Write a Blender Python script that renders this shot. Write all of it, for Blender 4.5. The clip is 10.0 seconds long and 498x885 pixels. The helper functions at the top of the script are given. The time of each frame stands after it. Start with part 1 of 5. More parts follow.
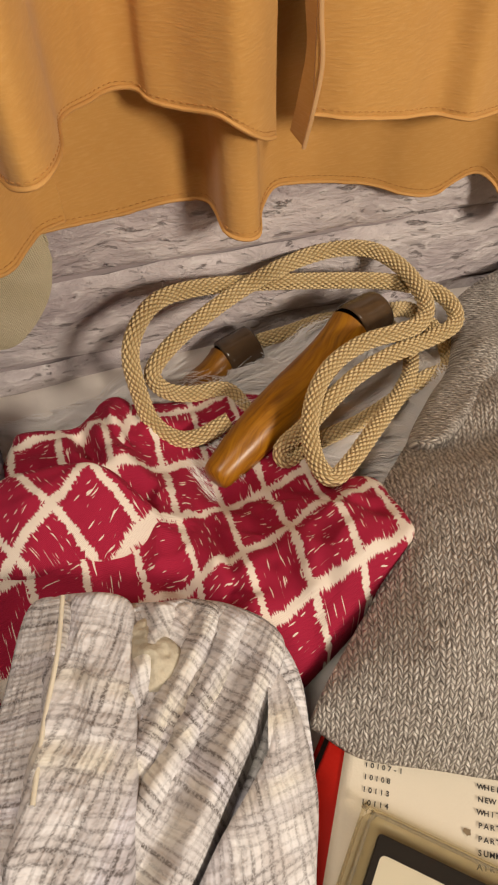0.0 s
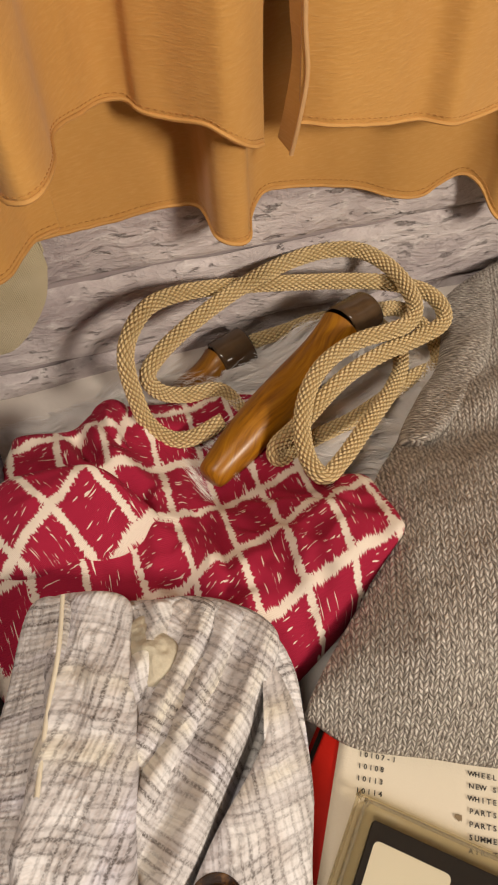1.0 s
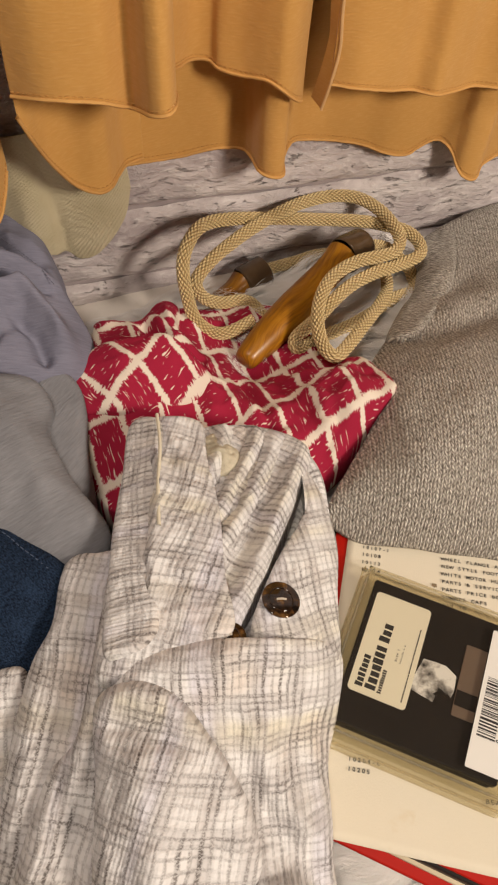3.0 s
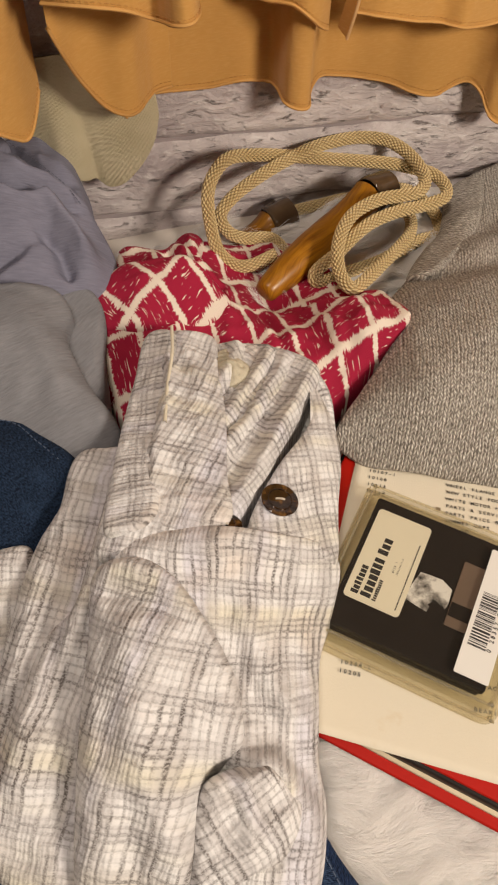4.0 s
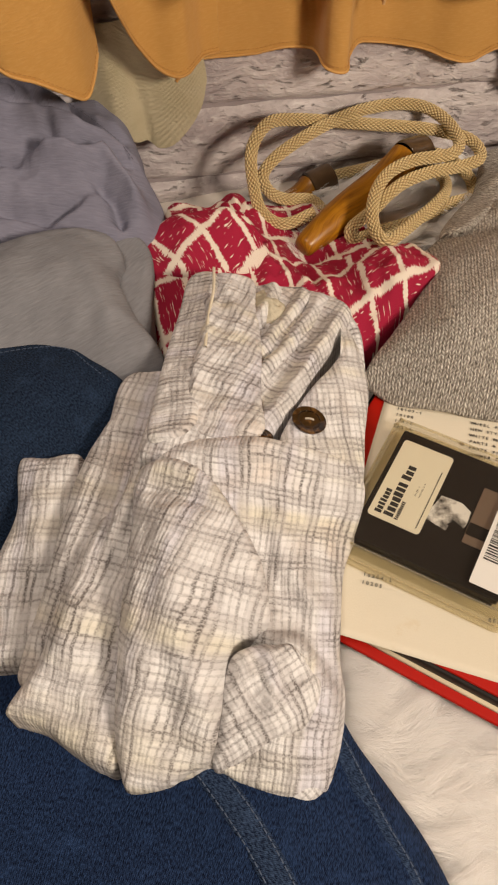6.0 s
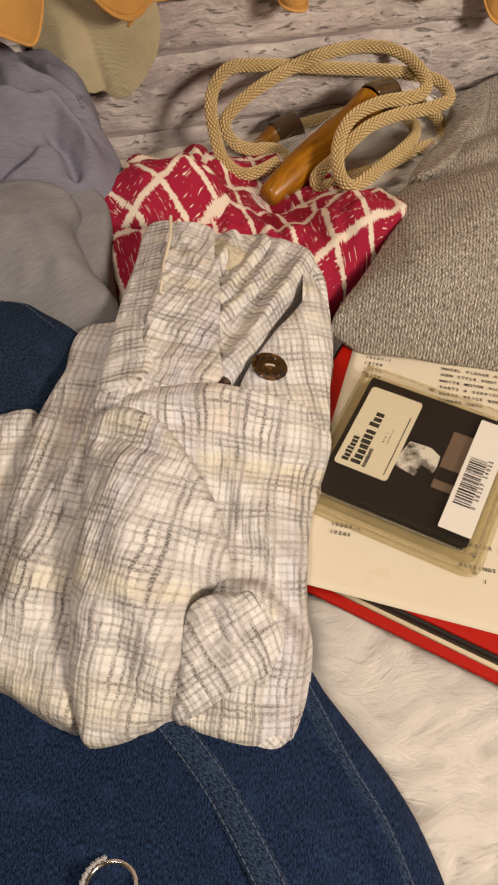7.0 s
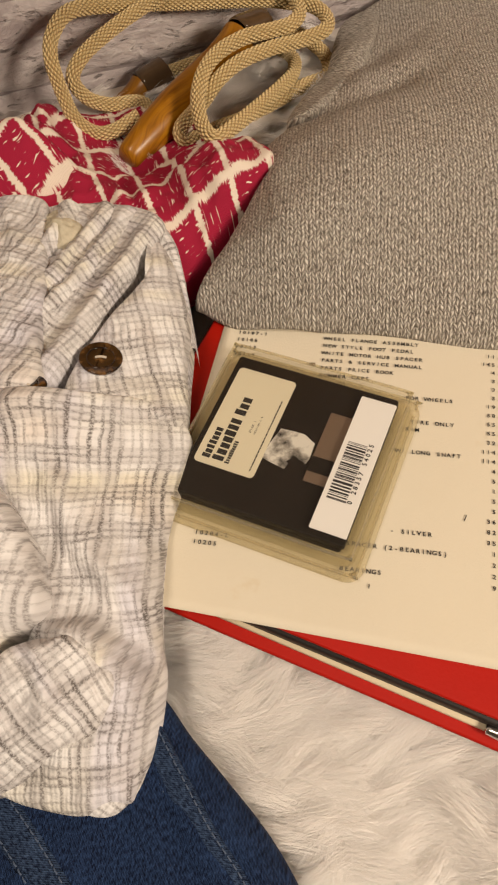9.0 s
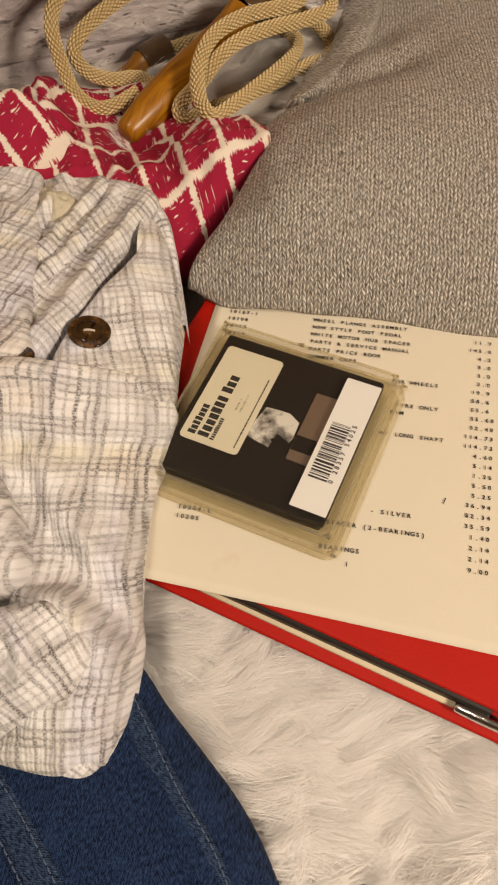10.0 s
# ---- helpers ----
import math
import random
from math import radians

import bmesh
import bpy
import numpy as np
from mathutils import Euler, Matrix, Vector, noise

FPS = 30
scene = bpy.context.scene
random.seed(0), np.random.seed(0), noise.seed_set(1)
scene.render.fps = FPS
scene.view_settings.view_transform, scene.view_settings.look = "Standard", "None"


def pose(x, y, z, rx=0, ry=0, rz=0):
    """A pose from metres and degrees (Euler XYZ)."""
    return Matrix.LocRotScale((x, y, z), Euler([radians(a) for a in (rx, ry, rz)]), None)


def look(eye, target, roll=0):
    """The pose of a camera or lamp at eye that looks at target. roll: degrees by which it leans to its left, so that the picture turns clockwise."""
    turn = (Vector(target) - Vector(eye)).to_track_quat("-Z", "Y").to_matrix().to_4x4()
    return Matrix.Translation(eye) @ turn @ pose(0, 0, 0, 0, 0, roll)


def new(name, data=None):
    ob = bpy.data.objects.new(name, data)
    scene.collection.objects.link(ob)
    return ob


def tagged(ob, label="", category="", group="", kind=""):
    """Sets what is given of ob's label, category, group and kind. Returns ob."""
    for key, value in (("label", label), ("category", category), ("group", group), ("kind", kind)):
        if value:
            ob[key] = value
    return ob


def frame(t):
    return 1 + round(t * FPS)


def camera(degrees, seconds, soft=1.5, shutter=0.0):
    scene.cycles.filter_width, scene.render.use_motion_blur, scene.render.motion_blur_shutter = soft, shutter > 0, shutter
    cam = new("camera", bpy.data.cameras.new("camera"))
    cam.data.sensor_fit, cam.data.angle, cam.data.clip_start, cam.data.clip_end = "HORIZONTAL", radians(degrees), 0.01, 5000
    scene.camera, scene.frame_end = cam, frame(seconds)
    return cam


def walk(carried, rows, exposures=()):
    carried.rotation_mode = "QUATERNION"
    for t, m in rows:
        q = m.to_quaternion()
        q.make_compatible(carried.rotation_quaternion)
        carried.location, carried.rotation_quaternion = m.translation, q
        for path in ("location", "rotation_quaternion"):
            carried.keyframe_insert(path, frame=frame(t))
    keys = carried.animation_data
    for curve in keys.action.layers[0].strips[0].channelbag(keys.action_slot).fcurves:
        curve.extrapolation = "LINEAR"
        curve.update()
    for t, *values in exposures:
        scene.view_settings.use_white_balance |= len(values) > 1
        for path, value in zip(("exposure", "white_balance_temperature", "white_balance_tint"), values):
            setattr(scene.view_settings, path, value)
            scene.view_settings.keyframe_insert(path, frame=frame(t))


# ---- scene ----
cam = camera(37.4, 10.0, soft=2.2)
METRES, EYE, TILT, LEAN, TURN = 0.525, 0.394, -54.4, 1.7, -17.0
ROWS = [
    (0.0, 0.0, 0.0, 0.0, -0.0, -0.0, -0.0),
    (0.5, -0.0006, -0.0052, 0.0046, 0.19, -0.37, 0.5),
    (1.0, 0.0049, -0.0172, 0.0048, -0.13, -0.38, 0.83),
    (1.5, 0.0067, -0.0251, -0.0132, -0.32, -0.24, 0.46),
    (2.0, -0.0017, -0.0719, -0.0504, -0.17, 0.28, -0.29),
    (2.5, -0.0389, -0.1309, -0.1027, -0.62, 1.12, -0.63),
    (3.0, -0.1118, -0.2516, -0.1621, -4.56, 0.46, -0.35),
    (4.5, -0.0646, -0.2723, -0.2734, 0.57, -0.11, -3.85),
    (5.0, -0.0617, -0.2892, -0.2845, 1.31, 0.43, -3.86),
    (5.5, -0.0599, -0.3348, -0.3274, 1.9, 0.57, -4.16),
    (7.0, -0.0098, -0.3162, -0.3791, 2.2, -1.26, -1.96),
    (7.5, 0.0836, -0.3051, -0.4043, 1.53, -2.3, 0.02),
    (8.0, 0.1087, -0.2512, -0.3763, 1.37, -3.13, 1.91),
    (8.5, 0.0998, -0.2031, -0.3629, 1.49, -3.64, 2.97),
    (9.0, 0.1352, -0.1981, -0.3511, 1.71, -4.0, 3.16),
    (9.5, 0.1558, -0.1789, -0.3177, 2.0, -4.35, 2.56),
    (10.0, 0.1515, -0.2071, -0.3579, 1.96, -5.2, 1.36),
]
walk(cam, [(t, pose(0, 0, EYE, TILT, LEAN, TURN) @ pose(METRES * x, METRES * y, METRES * z, 90 + pitch, roll, yaw)) for t, x, y, z, yaw, pitch, roll in ROWS],
     [(0.0, -0.08, 6450, 10), (2.0, -0.08, 6450, 10), (4.5, -0.14, 6500, 10), (7.0, -0.16, 6850, 11), (8.0, -0.20, 6950, 11), (10.0, -0.23, 6950, 11)])

# ---- world and light ----
world = bpy.data.worlds.new("room_air")
scene.world = world
world.use_nodes = True
world.node_tree.nodes["Background"].inputs[0].default_value = (1.0, 0.90, 0.80, 1)
world.node_tree.nodes["Background"].inputs[1].default_value = 0.025


def area_lamp(name, at, aim, size, watts, colour):
    data = bpy.data.lights.new(name, "AREA")
    data.shape, data.size, data.energy, data.color = "DISK", size, watts, colour
    ob = new(name, data)
    ob.matrix_world = look(at, aim)
    return ob


area_lamp("room_lamp", (0.78, -1.10, 0.90), (0.05, 0.1, 0.05), 0.36, 26.0, (1.0, 0.865, 0.72))
area_lamp("ceiling_lamp", (-0.5, -0.5, 2.1), (0.0, 0.1, 0.05), 0.5, 19.0, (1.0, 0.88, 0.76))


# ---- materials ----
class Mat:
    """A node material with short helpers."""

    def __init__(self, name, rough=0.8, metal=0.0, sheen=0.0, spec=0.5):
        self.m = bpy.data.materials.new(name)
        self.m.use_nodes = True
        self.t = self.m.node_tree
        self.b = self.t.nodes["Principled BSDF"]
        self.b.inputs["Roughness"].default_value = rough
        self.b.inputs["Metallic"].default_value = metal
        self.b.inputs["Specular IOR Level"].default_value = spec
        if sheen:
            self.b.inputs["Sheen Weight"].default_value = sheen
            self.b.inputs["Sheen Roughness"].default_value = 0.5

    def node(self, kind, **props):
        n = self.t.nodes.new(kind)
        for k, v in props.items():
            setattr(n, k, v)
        return n

    def link(self, a, b):
        self.t.links.new(a, b)

    def put(self, socket, v):
        if isinstance(v, (int, float)):
            socket.default_value = v
        elif isinstance(v, tuple):
            socket.default_value = v if len(v) != 3 or socket.type == "VECTOR" else (*v, 1)
        else:
            self.link(v, socket)

    def math(self, op, a, b=0.0, c=0.0):
        n = self.node("ShaderNodeMath", operation=op)
        for s, v in zip(n.inputs, (a, b, c)):
            self.put(s, v)
        return n.outputs[0]

    def mix(self, f, a, b, blend="MIX"):
        n = self.node("ShaderNodeMix", data_type="RGBA", blend_type=blend)
        self.put(n.inputs[0], f), self.put(n.inputs[6], a), self.put(n.inputs[7], b)
        return n.outputs[2]

    def uv(self, scale=1.0):
        n = self.node("ShaderNodeUVMap")
        return self.scaled(n.outputs[0], scale) if scale != 1.0 else n.outputs[0]

    def obj(self, scale=1.0):
        n = self.node("ShaderNodeTexCoord")
        return self.scaled(n.outputs["Object"], scale)

    def scaled(self, v, scale):
        n = self.node("ShaderNodeMapping")
        self.link(v, n.inputs[0])
        n.inputs[3].default_value = scale if isinstance(scale, tuple) else (scale,) * 3
        return n.outputs[0]

    def noise(self, vec, scale, detail=3.0, rough=0.55, colour=False):
        n = self.node("ShaderNodeTexNoise")
        self.link(vec, n.inputs["Vector"])
        n.inputs["Scale"].default_value, n.inputs["Detail"].default_value, n.inputs["Roughness"].default_value = scale, detail, rough
        return n.outputs["Color" if colour else "Fac"]

    def ramp(self, v, *stops):
        n = self.node("ShaderNodeValToRGB")
        self.link(v, n.inputs[0])
        e = n.color_ramp.elements
        while len(e) < len(stops):
            e.new(0.5)
        for k, (p, c) in zip(e, stops):
            k.position = p
            k.color = (c, c, c, 1) if isinstance(c, (int, float)) else (*c, 1)
        return n.outputs[0]

    def step(self, v, a, b):
        n = self.node("ShaderNodeMapRange", interpolation_type="SMOOTHSTEP")
        self.put(n.inputs[0], v)
        n.inputs[1].default_value, n.inputs[2].default_value = a, b
        return n.outputs[0]

    def xyz(self, v):
        n = self.node("ShaderNodeSeparateXYZ")
        self.link(v, n.inputs[0])
        return n.outputs

    def join(self, x, y, z=0.0):
        n = self.node("ShaderNodeCombineXYZ")
        for s, v in zip(n.inputs, (x, y, z)):
            self.put(s, v)
        return n.outputs[0]

    def warp(self, vec, scale, amount):
        """vec moved about by noise of that scale and amount, in the units of vec."""
        c = self.noise(vec, scale, 2.0, colour=True)
        a = self.node("ShaderNodeVectorMath", operation="SUBTRACT")
        self.link(c, a.inputs[0])
        a.inputs[1].default_value = (0.5, 0.5, 0.5)
        b = self.node("ShaderNodeVectorMath", operation="MULTIPLY_ADD")
        self.link(a.outputs[0], b.inputs[0])
        b.inputs[1].default_value = (amount,) * 3
        self.link(vec, b.inputs[2])
        return b.outputs[0]

    def colour(self, v):
        self.put(self.b.inputs["Base Color"], v)
        return self

    def bump(self, h, dist=0.001, strength=1.0):
        n = self.node("ShaderNodeBump")
        n.inputs["Distance"].default_value, n.inputs["Strength"].default_value = dist, strength
        self.link(h, n.inputs["Height"])
        self.link(n.outputs[0], self.b.inputs["Normal"])
        return self


def plain(name, col, rough=0.6, metal=0.0, scale=300.0, vary=0.12, dist=0.0002, spec=0.5):
    k = Mat(name, rough, metal, spec=spec)
    o = k.obj()
    f = k.noise(o, scale, 4.0)
    g = k.noise(o, scale / 12, 2.0)
    lo = tuple(c * (1 - vary) for c in col)
    hi = tuple(min(1.0, c * (1 + vary)) for c in col)
    k.colour(k.mix(k.math("MULTIPLY_ADD", g, 0.6, k.math("MULTIPLY", f, 0.4)), lo, hi))
    k.bump(f, dist, 0.6)
    return k.m


def weave_height(k, uv, pitch):
    """Over-and-under threads of that pitch in metres."""
    x, y, _ = k.xyz(uv)
    a = k.math("SINE", k.math("MULTIPLY", x, 2 * math.pi / pitch))
    b = k.math("SINE", k.math("MULTIPLY", y, 2 * math.pi / pitch))
    return k.math("ADD", a, b)


def tan_cotton():
    k = Mat("tan_cotton", 0.85, sheen=0.15, spec=0.25)
    uv = k.uv()
    f = k.noise(k.scaled(uv, (170.0, 900.0, 1.0)), 1.0, 3.0)
    g = k.noise(uv, 25.0, 3.0)
    col = k.mix(g, (0.47, 0.240, 0.058), (0.55, 0.295, 0.080))
    col = k.mix(k.math("MULTIPLY", k.step(f, 0.4, 0.75), 0.30), col, (0.62, 0.37, 0.13))
    k.colour(col)
    k.bump(k.math("MULTIPLY_ADD", f, 0.6, k.math("MULTIPLY_ADD", g, 2.0, k.math("MULTIPLY", k.noise(uv, 120.0, 3.0), 0.8))), 0.0007, 0.6)
    return k.m


def red_print():
    """Crimson cotton with brushed cream lines in a grid and thin cream streaks."""
    k = Mat("red_print_cotton", 0.8, spec=0.25)
    uv = k.warp(k.uv(), 34.0, 0.008)
    x, y, _ = k.xyz(uv)
    nx = k.noise(k.scaled(uv, (70.0, 900.0, 1.0)), 1.0, 2.0)
    ny = k.noise(k.scaled(uv, (900.0, 70.0, 1.0)), 1.0, 2.0)
    cell_x, cell_y = 0.034, 0.030

    def line(v, cell, jag, half):
        d = k.math("ABSOLUTE", k.math("SUBTRACT", k.math("FRACT", k.math("DIVIDE", v, cell)), 0.5))
        d = k.math("MULTIPLY", d, cell)
        d = k.math("ADD", d, k.math("MULTIPLY", k.math("SUBTRACT", jag, 0.5), 0.0062))
        return k.math("SUBTRACT", 1.0, k.step(d, half - 0.0004, half + 0.0004))

    a = line(x, cell_x, nx, 0.0023)
    b = line(y, cell_y, ny, 0.0021)
    # streaks run along one axis, the other in every second cell
    par = k.math("MODULO", k.math("ADD", k.math("FLOOR", k.math("ADD", k.math("DIVIDE", x, cell_x), 100.5)),
                                  k.math("FLOOR", k.math("ADD", k.math("DIVIDE", y, cell_y), 100.5))), 2.0)
    s1 = k.noise(k.scaled(uv, (760.0, 95.0, 1.0)), 1.0, 1.0)
    s2 = k.noise(k.scaled(uv, (105.0, 860.0, 3.0)), 1.0, 1.0)
    s = k.math("MULTIPLY_ADD", par, k.math("SUBTRACT", s1, s2), s2)
    streak = k.step(s, 0.650, 0.685)
    white = k.math("MAXIMUM", k.math("MAXIMUM", a, b), streak)
    g = k.noise(uv, 40.0, 3.0)
    red = k.mix(g, (0.30, 0.008, 0.035), (0.40, 0.014, 0.050))
    k.colour(k.mix(white, red, (0.80, 0.70, 0.59)))
    k.bump(k.math("ADD", weave_height(k, k.uv(), 0.0007), k.math("MULTIPLY", g, 6.0)), 0.0004, 0.4)
    return k.m


def plaid_gauze():
    """Crinkled gauze: sets of dark broken threads both ways over soft bands of white, cream, peach and lilac."""
    k = Mat("plaid_gauze", 0.95, sheen=0.04, spec=0.15)
    raw = k.uv()
    uv = k.warp(k.warp(raw, 13.0, 0.016), 110.0, 0.0016)
    x, y, _ = k.xyz(uv)

    def threads(v, cell, rows):
        """Lines across v, repeating every cell: rows of (offset, half width, strength)."""
        total = None
        for offset, half, strength in rows:
            d = k.math("ABSOLUTE", k.math("SUBTRACT", k.math("FRACT", k.math("DIVIDE", k.math("ADD", v, offset), cell)), 0.5))
            s = k.math("MULTIPLY", k.math("SUBTRACT", 1.0, k.step(k.math("MULTIPLY", d, cell), half * 0.4, half * 1.3)), strength)
            total = s if total is None else k.math("MAXIMUM", total, s)
        return total

    long_x = k.math("MULTIPLY_ADD", k.step(k.noise(k.scaled(uv, (300.0, 36.0, 1.0)), 1.0, 2.0), 0.34, 0.60), 0.75, 0.25)
    long_y = k.math("MULTIPLY_ADD", k.step(k.noise(k.scaled(uv, (38.0, 300.0, 2.0)), 1.0, 2.0), 0.36, 0.62), 0.80, 0.20)
    hatch = k.math("MULTIPLY_ADD", k.step(k.noise(k.scaled(uv, (1000.0, 1000.0, 5.0)), 1.0, 1.0), 0.36, 0.60), 0.60, 0.40)
    lines_x = k.math("MULTIPLY", threads(x, 0.0192, ((0.0, 0.0010, 0.95), (0.0038, 0.0011, 1.0), (0.0074, 0.0008, 0.80), (0.0112, 0.0010, 0.90), (0.0150, 0.0007, 0.60))), long_x)
    lines_y = k.math("MULTIPLY", threads(y, 0.0205, ((0.0, 0.0011, 0.85), (0.0036, 0.0010, 0.95), (0.0070, 0.0011, 0.90), (0.0110, 0.0009, 0.7), (0.0158, 0.0009, 0.60))), long_y)
    clear = k.math("MULTIPLY", k.math("SUBTRACT", 1.0, lines_x), k.math("SUBTRACT", 1.0, k.math("MULTIPLY", lines_y, 0.85)))
    uneven = k.math("MULTIPLY_ADD", k.step(k.noise(k.scaled(uv, (34.0, 26.0, 17.0)), 1.0, 2.0), 0.36, 0.62), 0.40, 0.60)
    dark = k.math("MULTIPLY", k.math("MULTIPLY", k.math("SUBTRACT", 1.0, clear), hatch), uneven)
    band_x = k.noise(k.scaled(uv, (42.0, 2.5, 1.0)), 1.0, 1.0)
    band_y = k.noise(k.scaled(uv, (2.5, 38.0, 7.0)), 1.0, 1.0)
    patch = k.noise(k.scaled(uv, (20.0, 20.0, 11.0)), 1.0, 2.0)
    base = k.mix(k.math("MULTIPLY", k.step(band_y, 0.46, 0.68), 0.8), (0.735, 0.72, 0.715), (0.70, 0.655, 0.53))
    base = k.mix(k.math("MULTIPLY", k.step(band_x, 0.52, 0.64), 0.75), base, (0.635, 0.62, 0.685))
    base = k.mix(k.math("MULTIPLY", k.step(patch, 0.54, 0.70), 0.6), base, (0.68, 0.585, 0.505))
    wash = k.math("MAXIMUM", threads(x, 0.0192, ((0.0030, 0.0045, 0.45),)), threads(y, 0.0205, ((0.0034, 0.0050, 0.42),)))
    base = k.mix(wash, base, (0.47, 0.44, 0.435))
    k.colour(k.mix(k.math("MULTIPLY", dark, 0.96), base, (0.10, 0.085, 0.078)))
    ribs = k.math("SINE", k.math("MULTIPLY", x, 2 * math.pi / 0.0021))
    crinkle = k.noise(k.scaled(raw, (260.0, 420.0, 1.0)), 1.0, 3.0)
    puff = k.noise(raw, 130.0, 3.0)
    k.bump(k.math("MULTIPLY_ADD", ribs, 0.09, k.math("MULTIPLY_ADD", crinkle, 0.9, k.math("MULTIPLY", puff, 1.2))), 0.0012, 0.75)
    return k.m


def grey_knit():
    """Heather grey stocking stitch: columns of small leaning stitches."""
    k = Mat("grey_knit", 0.95, sheen=0.08, spec=0.15)
    uv = k.warp(k.warp(k.uv(), 45.0, 0.0036), 330.0, 0.0019)
    x, y, _ = k.xyz(uv)
    col, row = 0.0042, 0.0033
    fx = k.math("FRACT", k.math("DIVIDE", x, col))
    v = k.math("ABSOLUTE", k.math("SUBTRACT", fx, 0.5))
    lean = k.math("MULTIPLY", v, 1.9)
    fy = k.math("FRACT", k.math("SUBTRACT", k.math("DIVIDE", y, row), lean))
    across = k.math("SUBTRACT", 1.0, k.math("ABSOLUTE", k.math("SUBTRACT", k.math("MULTIPLY", v, 4.0), 1.0)))
    along = k.math("SINE", k.math("MULTIPLY", fy, math.pi))
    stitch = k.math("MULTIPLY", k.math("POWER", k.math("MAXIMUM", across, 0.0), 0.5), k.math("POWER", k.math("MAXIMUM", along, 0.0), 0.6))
    heather = k.noise(k.scaled(uv, (620.0, 260.0, 1.0)), 1.0, 3.0)
    broad = k.noise(uv, 22.0, 3.0)
    c = k.ramp(heather, (0.29, (0.17, 0.148, 0.125)), (0.46, (0.56, 0.505, 0.435)), (0.67, (0.93, 0.875, 0.79)))
    c = k.mix(k.math("MULTIPLY", broad, 0.3), c, (0.46, 0.40, 0.34))
    # the shade in the gaps between stitches is painted into the colour
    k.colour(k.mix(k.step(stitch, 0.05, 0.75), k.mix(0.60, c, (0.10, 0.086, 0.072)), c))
    fuzz = k.noise(uv, 2500.0, 2.0)
    k.bump(k.math("ADD", stitch, k.math("MULTIPLY", fuzz, 0.35)), 0.0018, 1.0)
    return k.m


def jersey(name, lo, hi):
    k = Mat(name, 0.92, spec=0.2)
    uv = k.uv()
    f = k.noise(k.scaled(uv, (110.0, 800.0, 1.0)), 1.0, 3.0)
    g = k.noise(uv, 30.0, 3.0)
    c = k.mix(k.math("MULTIPLY_ADD", f, 0.6, k.math("MULTIPLY", g, 0.4)), lo, hi)
    k.colour(c)
    k.bump(k.math("MULTIPLY_ADD", f, 0.5, g), 0.0014, 0.7)
    return k.m


def denim(name, lo, hi):
    k = Mat(name, 0.9, spec=0.15)
    uv = k.uv()
    x, y, _ = k.xyz(uv)
    twill = k.math("SINE", k.math("MULTIPLY", k.math("ADD", x, k.math("MULTIPLY", y, 0.6)), 2 * math.pi / 0.0009))
    slub = k.noise(k.scaled(uv, (1250.0, 520.0, 1.0)), 1.0, 3.0)
    fade = k.noise(uv, 60.0, 4.0, 0.65)
    c = k.mix(k.step(k.math("MULTIPLY_ADD", slub, 0.92, k.math("MULTIPLY", k.math("MULTIPLY_ADD", twill, 0.5, 0.5), 0.08)), 0.30, 0.72), lo, hi)
    c = k.mix(k.math("MULTIPLY", k.step(fade, 0.5, 0.8), 0.35), c, tuple(min(1, v * 1.8) for v in hi))
    k.colour(c)
    k.bump(k.math("MULTIPLY_ADD", twill, 0.12, slub), 0.0010, 0.9)
    return k.m


def white_brick():
    k = Mat("whitewashed_brick", 0.85, spec=0.3)
    o = k.obj()
    w = k.warp(o, 20.0, 0.02)
    broad = k.noise(k.scaled(w, (12.0, 12.0, 30.0)), 1.0, 4.0)
    fine = k.noise(k.scaled(w, (90.0, 90.0, 210.0)), 1.0, 5.0, 0.65)
    pit = k.step(k.noise(k.scaled(w, (48.0, 48.0, 190.0)), 1.0, 5.0, 0.72), 0.575, 0.665)
    c = k.mix(k.step(broad, 0.35, 0.65), (0.44, 0.38, 0.385), (0.70, 0.635, 0.625))
    c = k.mix(k.math("MULTIPLY", k.step(fine, 0.5, 0.72), 0.55), c, (0.86, 0.82, 0.79))
    c = k.mix(k.math("MULTIPLY", pit, 0.62), c, (0.23, 0.19, 0.18))
    k.colour(c)
    h = k.math("MULTIPLY_ADD", pit, -0.8, k.math("MULTIPLY_ADD", fine, 0.8, broad))
    k.bump(h, 0.006, 0.8)
    return k.m


def turned_wood():
    k = Mat("amber_varnished_wood", 0.36, spec=0.35)
    k.b.inputs["Coat Weight"].default_value = 0.12
    k.b.inputs["Coat Roughness"].default_value = 0.2
    uv = k.uv()
    w = k.warp(uv, 22.0, 0.022)
    grain = k.noise(k.scaled(w, (30.0, 330.0, 1.0)), 1.0, 4.0, 0.65)
    broad = k.noise(k.scaled(w, (12.0, 60.0, 1.0)), 1.0, 2.0)
    c = k.ramp(grain, (0.32, (0.13, 0.042, 0.003)), (0.52, (0.34, 0.140, 0.006)), (0.74, (0.48, 0.23, 0.012)))
    k.colour(k.mix(k.math("MULTIPLY", broad, 0.5), c, (0.28, 0.105, 0.005)))
    k.bump(grain, 0.0003, 0.4)
    return k.m


